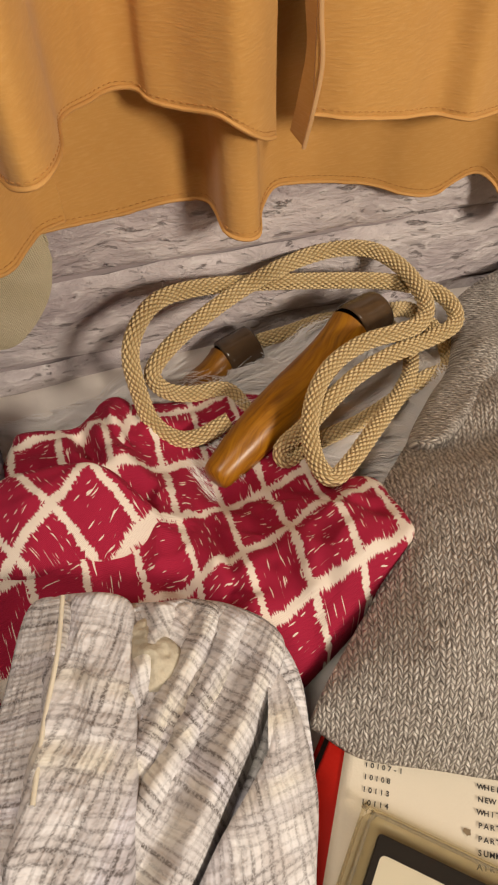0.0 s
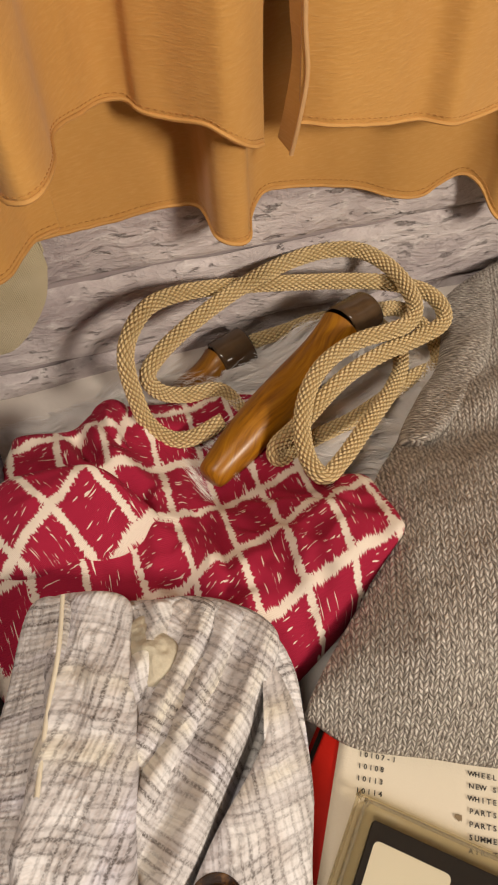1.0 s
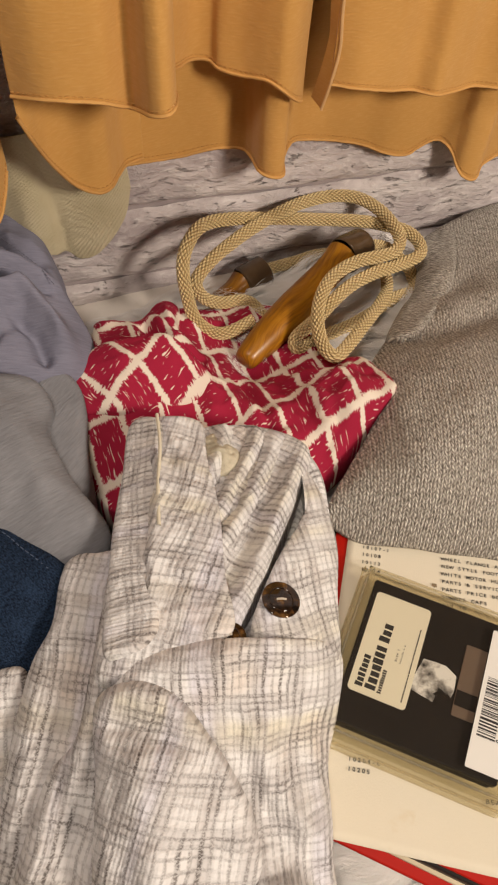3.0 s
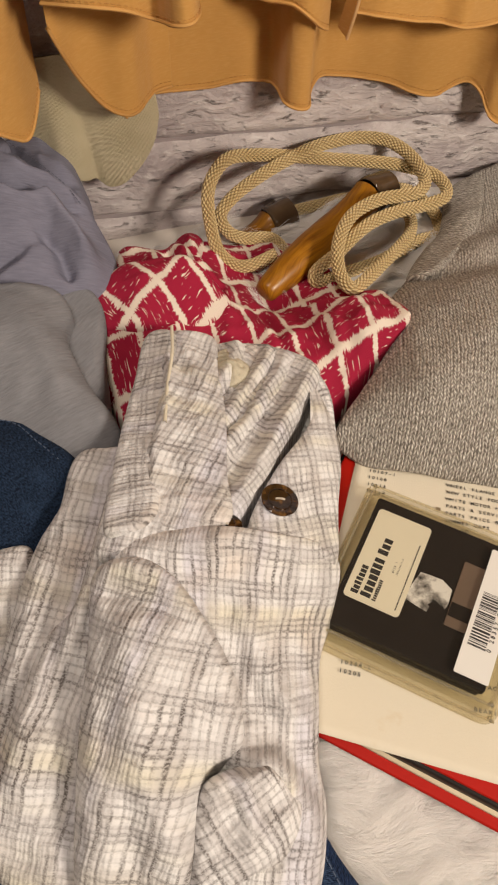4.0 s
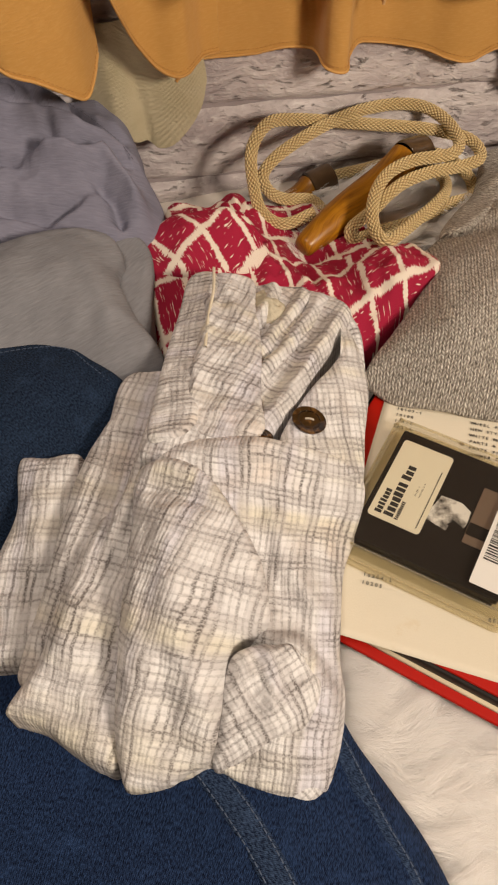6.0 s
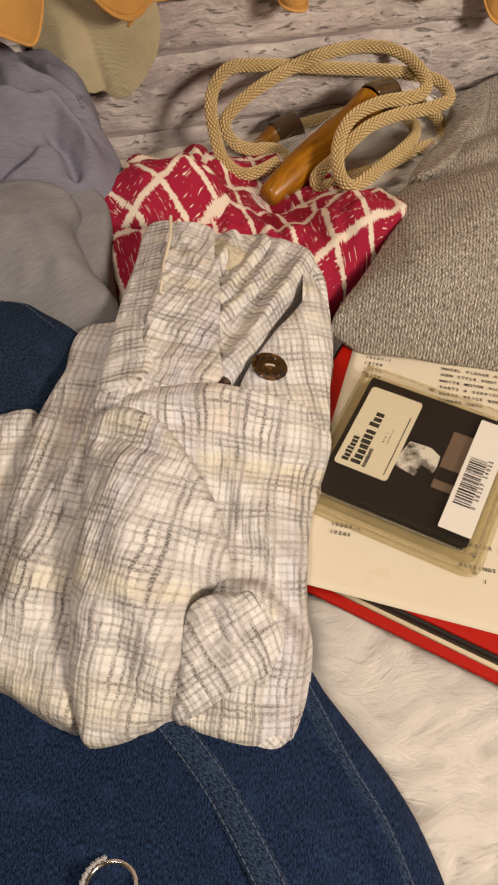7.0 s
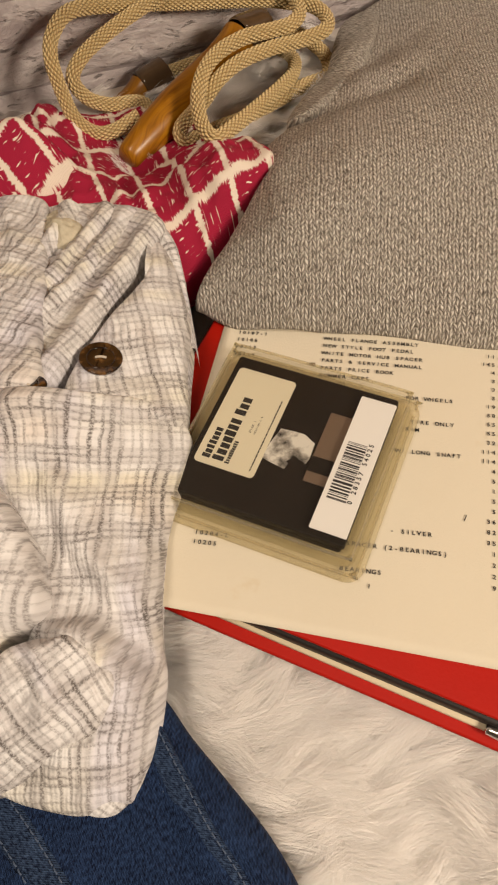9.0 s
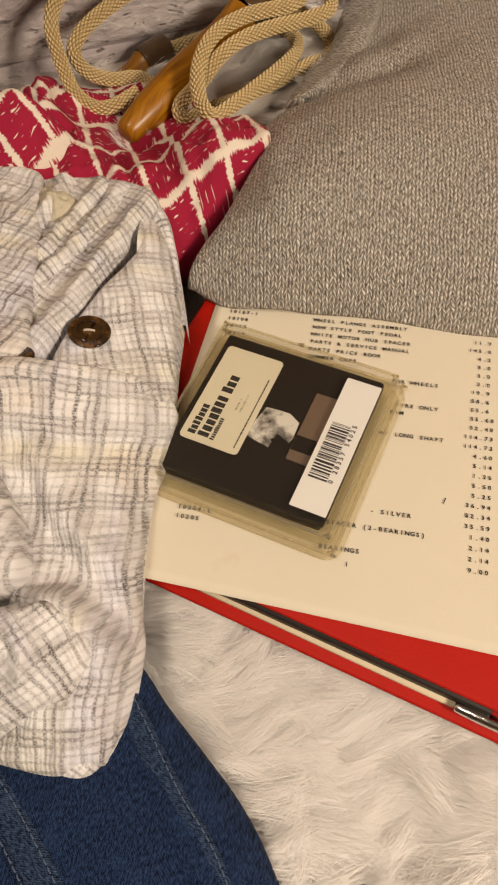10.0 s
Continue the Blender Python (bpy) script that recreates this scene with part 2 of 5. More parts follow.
def rope_cotton():
    k = Mat("gold_braided_cord", 0.45, sheen=0.05, spec=0.4)
    uv = k.uv()
    x, y, _ = k.xyz(uv)
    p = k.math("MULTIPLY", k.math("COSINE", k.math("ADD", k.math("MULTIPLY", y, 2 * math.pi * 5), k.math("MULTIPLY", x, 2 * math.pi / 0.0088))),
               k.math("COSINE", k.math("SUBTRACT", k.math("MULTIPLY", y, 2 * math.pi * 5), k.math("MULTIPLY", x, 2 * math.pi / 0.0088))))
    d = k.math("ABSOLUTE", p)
    o = k.noise(k.obj(), 55.0, 3.0)
    f = k.noise(k.obj(), 2200.0, 2.0)
    c = k.mix(o, (0.62, 0.44, 0.18), (0.80, 0.62, 0.33))
    c = k.mix(k.math("MULTIPLY", f, 0.4), c, (0.86, 0.70, 0.42))
    # grooves of the braid coloured darker, as painted shade between the strands
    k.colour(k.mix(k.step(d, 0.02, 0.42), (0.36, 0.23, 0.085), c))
    k.bump(k.math("ADD", d, k.math("MULTIPLY", f, 0.25)), 0.0012, 1.0)
    return k.m


def aged_paper():
    k = Mat("cream_paper", 0.75, spec=0.3)
    o = k.obj()
    g = k.noise(o, 14.0, 4.0)
    f = k.noise(o, 900.0, 3.0)
    spot = k.step(k.noise(o, 30.0, 4.0, 0.7), 0.64, 0.78)
    c = k.mix(g, (0.70, 0.63, 0.49), (0.75, 0.69, 0.56))
    c = k.mix(k.math("MULTIPLY", f, 0.2), c, (0.66, 0.57, 0.42))
    k.colour(k.mix(k.math("MULTIPLY", spot, 0.35), c, (0.62, 0.48, 0.28)))
    k.bump(k.math("MULTIPLY_ADD", g, 3.0, f), 0.0004, 0.3)
    return k.m


def clear_plastic(name, haze, tint):
    """See-through plastic: mostly clear, with gloss and a little yellowed haze."""
    k = Mat(name, 0.5, spec=0.2)
    k.colour((0.74, 0.68, 0.55))
    through_it = k.node("ShaderNodeBsdfTransparent")
    through_it.inputs[0].default_value = (*tint, 1)
    shine = k.node("ShaderNodeBsdfGlossy")
    k.link(k.math("MULTIPLY_ADD", k.noise(k.obj(), 90.0, 3.0), 0.16, 0.04), shine.inputs["Roughness"])
    fres = k.node("ShaderNodeFresnel")
    fres.inputs[0].default_value = 1.45
    a, b = k.node("ShaderNodeMixShader"), k.node("ShaderNodeMixShader")
    a.inputs[0].default_value = haze
    k.link(through_it.outputs[0], a.inputs[1])
    k.link(k.b.outputs[0], a.inputs[2])
    k.link(k.math("MULTIPLY", fres.outputs[0], 0.18), b.inputs[0])
    k.link(a.outputs[0], b.inputs[1])
    k.link(shine.outputs[0], b.inputs[2])
    k.link(b.outputs[0], k.t.nodes["Material Output"].inputs[0])
    return k.m


def sheer_mesh():
    k = Mat("sheer_cream_mesh", 0.7, spec=0.4)
    uv = k.uv()
    g = k.noise(uv, 40.0, 3.0)
    k.colour(k.mix(g, (0.48, 0.41, 0.24), (0.68, 0.60, 0.42)))
    k.bump(k.math("ADD", weave_height(k, uv, 0.0009), k.math("MULTIPLY", g, 5.0)), 0.0006, 0.6)
    return k.m


def fur_white():
    k = Mat("white_faux_fur", 0.55, sheen=0.2, spec=0.35)
    g = k.noise(k.obj(), 22.0, 3.0)
    n = k.node("ShaderNodeNewGeometry")
    c = k.mix(n.outputs["Random Per Island"], (0.90, 0.86, 0.81), (0.96, 0.94, 0.92))
    k.colour(k.mix(k.math("MULTIPLY", g, 0.2), c, (0.84, 0.77, 0.69)))
    return k.m


def cloudy_print():
    k = Mat("grey_white_print", 0.5, spec=0.2)
    n = k.noise(k.obj(), 75.0, 4.0, 0.6)
    k.colour(k.ramp(n, (0.36, (0.02, 0.018, 0.016)), (0.46, (0.30, 0.28, 0.26)), (0.56, (0.70, 0.68, 0.64))))
    return k.m


def tortoise():
    k = Mat("tortoiseshell", 0.05, spec=0.7)
    n = k.noise(k.obj(), 160.0, 3.0)
    k.colour(k.ramp(n, (0.42, (0.006, 0.003, 0.002)), (0.56, (0.030, 0.013, 0.005)), (0.68, (0.14, 0.070, 0.022))))
    return k.m


PIPING = plain("cream_piping", (0.70, 0.64, 0.50), 0.9, 0, 500.0, 0.2, 0.0005)
TAN, RED, PLAID, KNIT = tan_cotton(), red_print(), plaid_gauze(), grey_knit()
GREY, LAVENDER = jersey("grey_jersey", (0.105, 0.106, 0.117), (0.315, 0.315, 0.335)), jersey("lavender_grey_cotton", (0.10, 0.10, 0.14), (0.28, 0.275, 0.345))
DENIM, DARK_DENIM = denim("blue_denim", (0.001, 0.004, 0.017), (0.021, 0.046, 0.118)), denim("dark_denim", (0.002, 0.005, 0.014), (0.024, 0.046, 0.092))
FADED_DENIM = denim("faded_denim", (0.002, 0.006, 0.022), (0.046, 0.080, 0.155))
STITCH = plain("pale_thread", (0.065, 0.092, 0.15), 0.8)
TAN_STITCH = plain("ochre_thread", (0.42, 0.205, 0.052), 0.8)
TAN_HEM = plain("tan_hem", (0.54, 0.29, 0.085), 0.85, 0, 260.0, 0.22, 0.0004)
PLACKET_EDGE = plain("pale_tan_binding", (0.56, 0.34, 0.15), 0.85, 0, 260.0, 0.2)
BRICK, MORTAR = white_brick(), plain("grey_mortar", (0.34, 0.29, 0.29), 0.95, 0, 120.0, 0.3, 0.001)
WOOD, CORD = turned_wood(), rope_cotton()
FERRULE = plain("smoked_ferrule", (0.085, 0.052, 0.028), 0.08, 0.0, 110.0, 0.75)
HOLE = plain("dark_hole", (0.015, 0.010, 0.008), 0.7)
PAPER, INK = aged_paper(), plain("black_ink", (0.024, 0.020, 0.018), 0.8, 0, 700.0, 0.2)
BINDER_RED = plain("red_vinyl", (0.43, 0.009, 0.003), 0.5, 0, 700.0, 0.10, 0.0002, spec=0.2)
PAGE_EDGE = plain("page_edges", (0.62, 0.52, 0.36), 0.9, 0, 500.0, 0.2)
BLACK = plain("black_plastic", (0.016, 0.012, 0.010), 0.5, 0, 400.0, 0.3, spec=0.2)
LABEL = plain("cream_label", (0.72, 0.67, 0.53), 0.5, 0, 200.0, 0.04, 0.00005)
WHITE_LABEL = plain("white_sticker", (0.74, 0.72, 0.67), 0.5, 0, 200.0, 0.04, 0.00005)
SHUTTER = plain("brown_grey_shutter", (0.20, 0.145, 0.11), 0.35, 0.4, 300.0, 0.15)
CLEAR, TRAY = clear_plastic("clear_plastic", 0.006, (0.97, 0.96, 0.92)), clear_plastic("yellowed_plastic", 0.13, (0.95, 0.92, 0.82))
THREAD = plain("grey_thread", (0.50, 0.44, 0.36), 0.5)
LACE = plain("cream_lace", (0.50, 0.45, 0.34), 0.9, 0, 700.0, 0.45, 0.0008)
MESH, FUR, TORTOISE = sheer_mesh(), fur_white(), tortoise()
SILVER = plain("silver", (0.72, 0.70, 0.66), 0.16, 1.0, 400.0, 0.08)
GEM = plain("clear_stone", (0.85, 0.85, 0.88), 0.05, 0.6, 300.0, 0.05)
HIDE = plain("rug_backing", (0.86, 0.80, 0.72), 0.95, 0, 90.0, 0.15, 0.001)
WALL_PAINT = plain("room_paint", (0.40, 0.36, 0.31), 0.9, 0, 30.0, 0.05)
FLOOR_WOOD = plain("floor_boards", (0.26, 0.17, 0.10), 0.6, 0, 30.0, 0.2)


# ---- building helpers ----
def link_mesh(name, verts, faces, material, parent=None, label="", uvs=None, smooth=True):
    me = bpy.data.meshes.new(name)
    me.from_pydata([tuple(map(float, v)) for v in verts], [], [tuple(int(i) for i in f) for f in faces])
    if uvs is not None:
        layer = me.uv_layers.new(name="UVMap")
        idx = np.empty(len(me.loops), dtype=np.int64)
        me.loops.foreach_get("vertex_index", idx)
        layer.data.foreach_set("uv", np.asarray(uvs, dtype=np.float32)[idx].ravel())
    me.materials.append(material)
    if smooth:
        me.polygons.foreach_set("use_smooth", [True] * len(me.polygons))
    me.update()
    ob = new(name, me)
    if parent:
        ob.parent = parent
    if label:
        ob["label"] = label
    return ob


def part(name, bm, material, parent, label="", smooth=True):
    """Links a bmesh as one mesh object under a thing or a part."""
    me = bpy.data.meshes.new(name)
    bm.to_mesh(me)
    bm.free()
    me.materials.append(material)
    if smooth:
        me.polygons.foreach_set("use_smooth", [True] * len(me.polygons))
    ob = new(name, me)
    ob.parent = parent
    if label:
        ob["label"] = label
    return ob


def thing(name, label, category, at=(0, 0, 0), group="", kind=""):
    ob = new(name)
    ob.empty_display_size = 0.02
    ob.location = at
    return tagged(ob, label, category, group, kind)


def at_home(ob):
    """Keeps world coordinates in the meshes of a thing whose Empty stands at its base."""
    for child in ob.children:
        child.matrix_parent_inverse = Matrix.Translation(-Vector(ob.location))
    return ob


def box_bm(w, d, h, bevel=0.0, seg=2, m=Matrix.Identity(4)):
    bm = bmesh.new()
    bmesh.ops.create_cube(bm, size=1.0, matrix=m @ Matrix.Diagonal((w, d, h, 1)))
    if bevel:
        bmesh.ops.bevel(bm, geom=bm.edges[:], offset=bevel, segments=seg, profile=0.5, affect="EDGES")
    return bm


def spline(pts, n, closed=False):
    """n points, evenly spaced, on a Catmull-Rom curve through pts."""
    p = np.array(pts, float)
    if closed:
        q = np.vstack([p[-1], p, p[0], p[1]])
    else:
        q = np.vstack([2 * p[0] - p[1], p, 2 * p[-1] - p[-2]])
    out = []
    for i in range(len(q) - 3):
        a, b, c, d = q[i:i + 4]
        t = np.linspace(0, 1, 24, endpoint=False)[:, None]
        out.append(0.5 * (2 * b + (c - a) * t + (2 * a - 5 * b + 4 * c - d) * t * t + (3 * b - a - 3 * c + d) * t ** 3))
    c = np.vstack(out + [q[-2:-1]])
    s = np.concatenate([[0], np.cumsum(np.linalg.norm(np.diff(c, axis=0), axis=1))])
    u = np.linspace(0, s[-1], n + 1)[:-1] if closed else np.linspace(0, s[-1], n)
    return np.stack([np.interp(u, s, c[:, k]) for k in range(c.shape[1])], 1)


def plate(points, smoothing=1e-6):
    """A thin-plate surface z(x, y) through points."""
    p = np.array(points, float)
    n = len(p)
    d = np.linalg.norm(p[:, None, :2] - p[None, :, :2], axis=2) * 10
    kern = np.where(d > 0, d * d * np.log(np.maximum(d, 1e-9)), 0) + np.eye(n) * smoothing * 1000
    a = np.zeros((n + 3, n + 3))
    a[:n, :n] = kern
    a[:n, n], a[:n, n + 1:] = 1, p[:, :2]
    a[n:, :n] = a[:n, n:].T
    w = np.linalg.solve(a, np.concatenate([p[:, 2], np.zeros(3)]))

    def z(xy):
        r = np.linalg.norm(xy[:, None, :] - p[None, :, :2], axis=2) * 10
        return np.where(r > 0, r * r * np.log(np.maximum(r, 1e-9)), 0) @ w[:n] + w[n] + xy @ w[n + 1:]
    return z


def near_line(xy, line):
    """Distance of points to a polyline, and how far along it (0 to 1) the nearest place lies."""
    best = np.full(len(xy), 1e9)
    along = np.zeros(len(xy))
    n = len(line) - 1
    for i in range(n):
        a, b = np.array(line[i][:2], float), np.array(line[i + 1][:2], float)
        ab = b - a
        t = np.clip(((xy - a) @ ab) / max(ab @ ab, 1e-12), 0, 1)
        d = np.linalg.norm(xy - (a + t[:, None] * ab), axis=1)
        hit = d < best
        best[hit], along[hit] = d[hit], ((i + t) / n)[hit]
    return best, along


def waves(xy, size, amount, seed=0.0, stretch=(1, 1)):
    return np.array([noise.noise((x * stretch[0] / size, y * stretch[1] / size, seed)) for x, y in xy]) * amount


def cloth(name, parent, material, outline, inner=(), centre=None, folds=(), r=0.006, drop=0.007, base=None, turn=0.0, rough=0.0012, rough_size=0.022,
          n=220, rings=46, label="", seed=0.0, stretch=(1, 1), thick=0.004, crease=0.0, crease_size=0.03, print_map=None):
    """A piece of lying fabric: a smooth outline with its heights, heights inside it, folds (polyline, height, width) and rolled edges.
    base: how far down its edge hangs; without it the edge is a thin hem. print_map: how the print lies on it, two rows (per x, per y, shift)."""
    edge = spline(outline, n, closed=True)
    c = np.mean(edge[:, :2], axis=0) if centre is None else np.array(centre, float)
    s = np.linspace(0, 1, rings + 1)[:-1] ** 1.35
    xy = np.vstack([edge[:, :2] * (1 - k) + c * k for k in s] + [c[None]])
    z = plate(list(map(tuple, np.array(outline, float))) + list(inner))(xy)
    d, _ = near_line(xy, list(edge[:, :2]) + [edge[0, :2]])
    for line, height, width in folds:
        fd, along = near_line(xy, line)
        taper = np.clip(np.minimum(along, 1 - along) * 5, 0.0, 1) if len(line) > 1 else 1
        z += height * np.exp(-(fd / width) ** 2) * (0.25 + 0.75 * taper) * np.clip(d / 0.004, 0, 1)
    z += (waves(xy, rough_size, rough, seed, stretch) + waves(xy, rough_size * 0.35, rough * 0.4, seed + 7, stretch)) * np.clip(d / 0.006, 0.15, 1)
    if crease:
        ridge = 1 - 2.4 * np.abs(waves(xy, crease_size, 1.0, seed + 3, (1.0, 0.55))) - 1.6 * np.abs(waves(xy, crease_size * 0.5, 0.6, seed + 5, (0.6, 1.0)))
        z += crease * ridge * np.clip(d / 0.010, 0, 1)
    k = np.clip(1 - d / r, 0, 1)
    z -= drop * (1 - np.sqrt(np.maximum(0, 1 - k * k)))
    verts = np.column_stack([xy, z])
    faces = []
    for i in range(rings - 1):
        for j in range(n):
            q = (j + 1) % n
            faces.append((i * n + j, i * n + q, (i + 1) * n + q, (i + 1) * n + j))
    last = rings * n
    for j in range(n):
        faces.append(((rings - 1) * n + j, (rings - 1) * n + (j + 1) % n, last))
    # rolled hem and underside
    e = verts[:n]
    inward = c - e[:, :2]
    inward /= np.linalg.norm(inward, axis=1)[:, None]
    low = e[:, 2] - thick if base is None else np.minimum(e[:, 2] - thick, base)
    a = np.column_stack([e[:, :2] - inward * 0.0006, (e[:, 2] + low) / 2])
    b = np.column_stack([e[:, :2] + inward * 0.004, low])
    start = len(verts)
    verts = np.vstack([verts, a, b])
    for j in range(n):
        q = (j + 1) % n
        faces.append((start + j, start + q, q, j))
        faces.append((start + n + j, start + n + q, start + q, start + j))
    area = sum(edge[j, 0] * edge[(j + 1) % n, 1] - edge[(j + 1) % n, 0] * edge[j, 1] for j in range(n))
    if area < 0:
        faces = [f[::-1] for f in faces]
    ang = radians(turn)
    uvx = verts[:, 0] * math.cos(ang) + verts[:, 1] * math.sin(ang)
    uvy = -verts[:, 0] * math.sin(ang) + verts[:, 1] * math.cos(ang) + verts[:, 2] * 0.5
    if print_map:
        uvx, uvy = (verts[:, 0] * p[0] + verts[:, 1] * p[1] + p[2] for p in print_map)
    return link_mesh(name, verts, faces, material, parent, label, np.column_stack([uvx, uvy]))


def drape(name, parent, material, hem, top_z, top, label="", n=260, rows=70, thick=0.0012, seed=0.0, crease=0.0020, turn=0.0):
    """Hanging fabric: a hem curve below, and above it a flatter curve at top_z, given as (x0, y0, x1, y1)."""
    h = spline(hem, n)
    u = np.linspace(0, 1, n)
    tx, ty = top[0] + (top[2] - top[0]) * u, top[1] + (top[3] - top[1]) * u
    verts, uvs = [], []
    arc = np.concatenate([[0], np.cumsum(np.linalg.norm(np.diff(h[:, :2], axis=0), axis=1))])
    for i in range(rows):
        v = (i / (rows - 1)) ** 1.4
        w = v * v * (3 - 2 * v)
        z = h[:, 2] + (top_z - h[:, 2]) * v
        x = h[:, 0] * (1 - w) + (0.35 * h[:, 0] + 0.65 * tx) * w
        y = h[:, 1] * (1 - w) + (0.35 * h[:, 1] + 0.65 * ty) * w
        y = y + waves(np.column_stack([arc, z]), 0.03, crease, seed, (1, 0.35))
        verts.append(np.column_stack([x, y, z]))
        uvs.append(np.column_stack([arc, z]))
    front = np.vstack(verts)
    m = len(front)
    back = front + np.array([0, thick, 0])
    faces = []
    for i in range(rows - 1):
        for j in range(n - 1):
            a, b, c, d = i * n + j, i * n + j + 1, (i + 1) * n + j + 1, (i + 1) * n + j
            faces += [(a, b, c, d), (m + d, m + c, m + b, m + a)]
    for j in range(n - 1):
        faces.append((m + j, m + j + 1, j + 1, j))
    for i in range(rows - 1):
        faces += [(i * n, (i + 1) * n, m + (i + 1) * n, m + i * n), (m + i * n + n - 1, m + (i + 1) * n + n - 1, (i + 1) * n + n - 1, i * n + n - 1)]
    uv = np.vstack(uvs + uvs)
    return link_mesh(name, np.vstack([front, back]), faces, material, parent, label, uv), front.reshape(rows, n, 3)


def tube(name, parent, material, pts, radius, label="", step=0.0012, around=10, relief=0.0, closed=False, radii=None):
    p = spline(pts, max(8, int(np.linalg.norm(np.diff(np.array(pts, float), axis=0), axis=1).sum() / step)), closed)
    n = len(p)
    tan = np.gradient(p, axis=0)
    tan /= np.linalg.norm(tan, axis=1)[:, None]
    side = np.cross(tan[0], (0, 0, 1.0))
    if np.linalg.norm(side) < 1e-3:
        side = np.array((1.0, 0, 0))
    sides = []
    for k in range(n):
        side = side - tan[k] * (side @ tan[k])
        side = side / np.linalg.norm(side)
        sides.append(side)
    sides = np.array(sides)
    ups = np.cross(tan, sides)
    s = np.concatenate([[0], np.cumsum(np.linalg.norm(np.diff(p, axis=0), axis=1))])
    phi = np.linspace(0, 2 * math.pi, around + 1)
    rr = np.full((n, around + 1), radius) if radii is None else np.interp(s / s[-1], [a for a, _ in radii], [b for _, b in radii])[:, None] * np.ones((1, around + 1))
    if relief:
        w = np.cos(5 * phi[None] + s[:, None] * 2 * math.pi / 0.0088) * np.cos(5 * phi[None] - s[:, None] * 2 * math.pi / 0.0088)
        rr = rr - relief * (1 - np.abs(w) ** 0.5)
    v = p[:, None] + rr[..., None] * (np.cos(phi)[None, :, None] * sides[:, None] + np.sin(phi)[None, :, None] * ups[:, None])
    uv = np.stack([np.repeat(s[:, None], around + 1, 1), np.repeat(phi[None] / (2 * math.pi), n, 0) * (1 if relief else 2 * math.pi * radius)], 2)
    faces = []
    for i in range(n - 1):
        for j in range(around):
            a = i * (around + 1) + j
            faces.append((a, a + 1, a + around + 2, a + around + 1))
    verts = v.reshape(-1, 3)
    return link_mesh(name, verts, faces, material, parent, label, uv.reshape(-1, 2))


def ribbon(name, parent, material, line, width, rise, label="", n=90, seed=0.0, rough=0.0008, sag=0.010):
    """A curved band of cloth along a line, arched across its width, with its sides turned down."""
    p = spline(line, n)
    tan = np.gradient(p[:, :2], axis=0)
    nrm = np.column_stack([-tan[:, 1], tan[:, 0]]) / np.linalg.norm(tan, axis=1)[:, None]
    arc = np.concatenate([[0], np.cumsum(np.linalg.norm(np.diff(p, axis=0), axis=1))])
    verts, uvs = [], []
    steps = [-1.0, -1.0, -0.97, -0.85, -0.6, -0.3, 0.0, 0.3, 0.6, 0.85, 0.97, 1.0, 1.0]
    for i, a in enumerate(steps):
        xy = p[:, :2] + nrm * a * width
        h = rise * (1 - a * a) + waves(np.column_stack([arc, arc * 0 + a * width]), 0.010, rough, seed)
        if i in (0, len(steps) - 1):
            h = h - sag
        verts.append(np.column_stack([xy, p[:, 2] + h]))
        uvs.append(np.column_stack([arc, np.full(n, a * width + (i == 0) * -sag + (i == len(steps) - 1) * sag)]))
    v = np.vstack(verts)
    faces = [(i * n + j, i * n + j + 1, (i + 1) * n + j + 1, (i + 1) * n + j) for i in range(len(steps) - 1) for j in range(n - 1)]
    return link_mesh(name, v, faces, material, parent, label, np.vstack(uvs))


def turned(name, parent, material, a, b, profile, label="", around=32):
    """A lathe shape from a to b: profile rows (share of the way, radius)."""
    a, b = Vector(a), Vector(b)
    m = Matrix.Translation(a) @ (b - a).to_track_quat("Z", "Y").to_matrix().to_4x4()
    length = (b - a).length
    pr = spline([(t * length, r) for t, r in profile], 48)
    verts, uvs = [], []
    for t, r in pr:
        for j in range(around + 1):
            f = 2 * math.pi * j / around
            verts.append(m @ Vector((max(r, 0) * math.cos(f), max(r, 0) * math.sin(f), t)))
            uvs.append((t, r * f))
    faces = [(i * (around + 1) + j, i * (around + 1) + j + 1, (i + 1) * (around + 1) + j + 1, (i + 1) * (around + 1) + j)
             for i in range(len(pr) - 1) for j in range(around)]
    return link_mesh(name, verts, faces, material, parent, label, uvs)


def stitches(name, parent, material, pts, lift=0.0008, length=0.0026, gap=0.0012, width=0.00035, label=""):
    """A row of short raised threads along a line."""
    p = np.array(pts, float)
    s = np.concatenate([[0], np.cumsum(np.linalg.norm(np.diff(p, axis=0), axis=1))])
    verts, faces = [], []
    k = 0.0
    while k + length < s[-1]:
        a = np.array([np.interp(k, s, p[:, i]) for i in range(3)])
        b = np.array([np.interp(k + length, s, p[:, i]) for i in range(3)])
        d = (b - a) / max(np.linalg.norm(b - a), 1e-9)
        side = np.cross(d, (0, -0.3, 0.95))
        side = side / max(np.linalg.norm(side), 1e-9) * width
        up = np.cross(side, d)
        up = up / max(np.linalg.norm(up), 1e-9) * lift
        mid = (a + b) / 2 + up
        base = len(verts)
        verts += [a - side, a + side, mid + side, mid - side, b + side, b - side]
        faces += [(base, base + 1, base + 2, base + 3), (base + 3, base + 2, base + 4, base + 5)]
        k += length + gap
    return link_mesh(name, verts, faces, material, parent, label)


# ---- the setting: room, rug support and backdrop ----
def slab(name, size, at, material, label, kind="structure"):
    ob = link_mesh(name, *cube_data(size, at), material, smooth=False)
    return tagged(ob, label, name.split("_")[0], kind=kind)


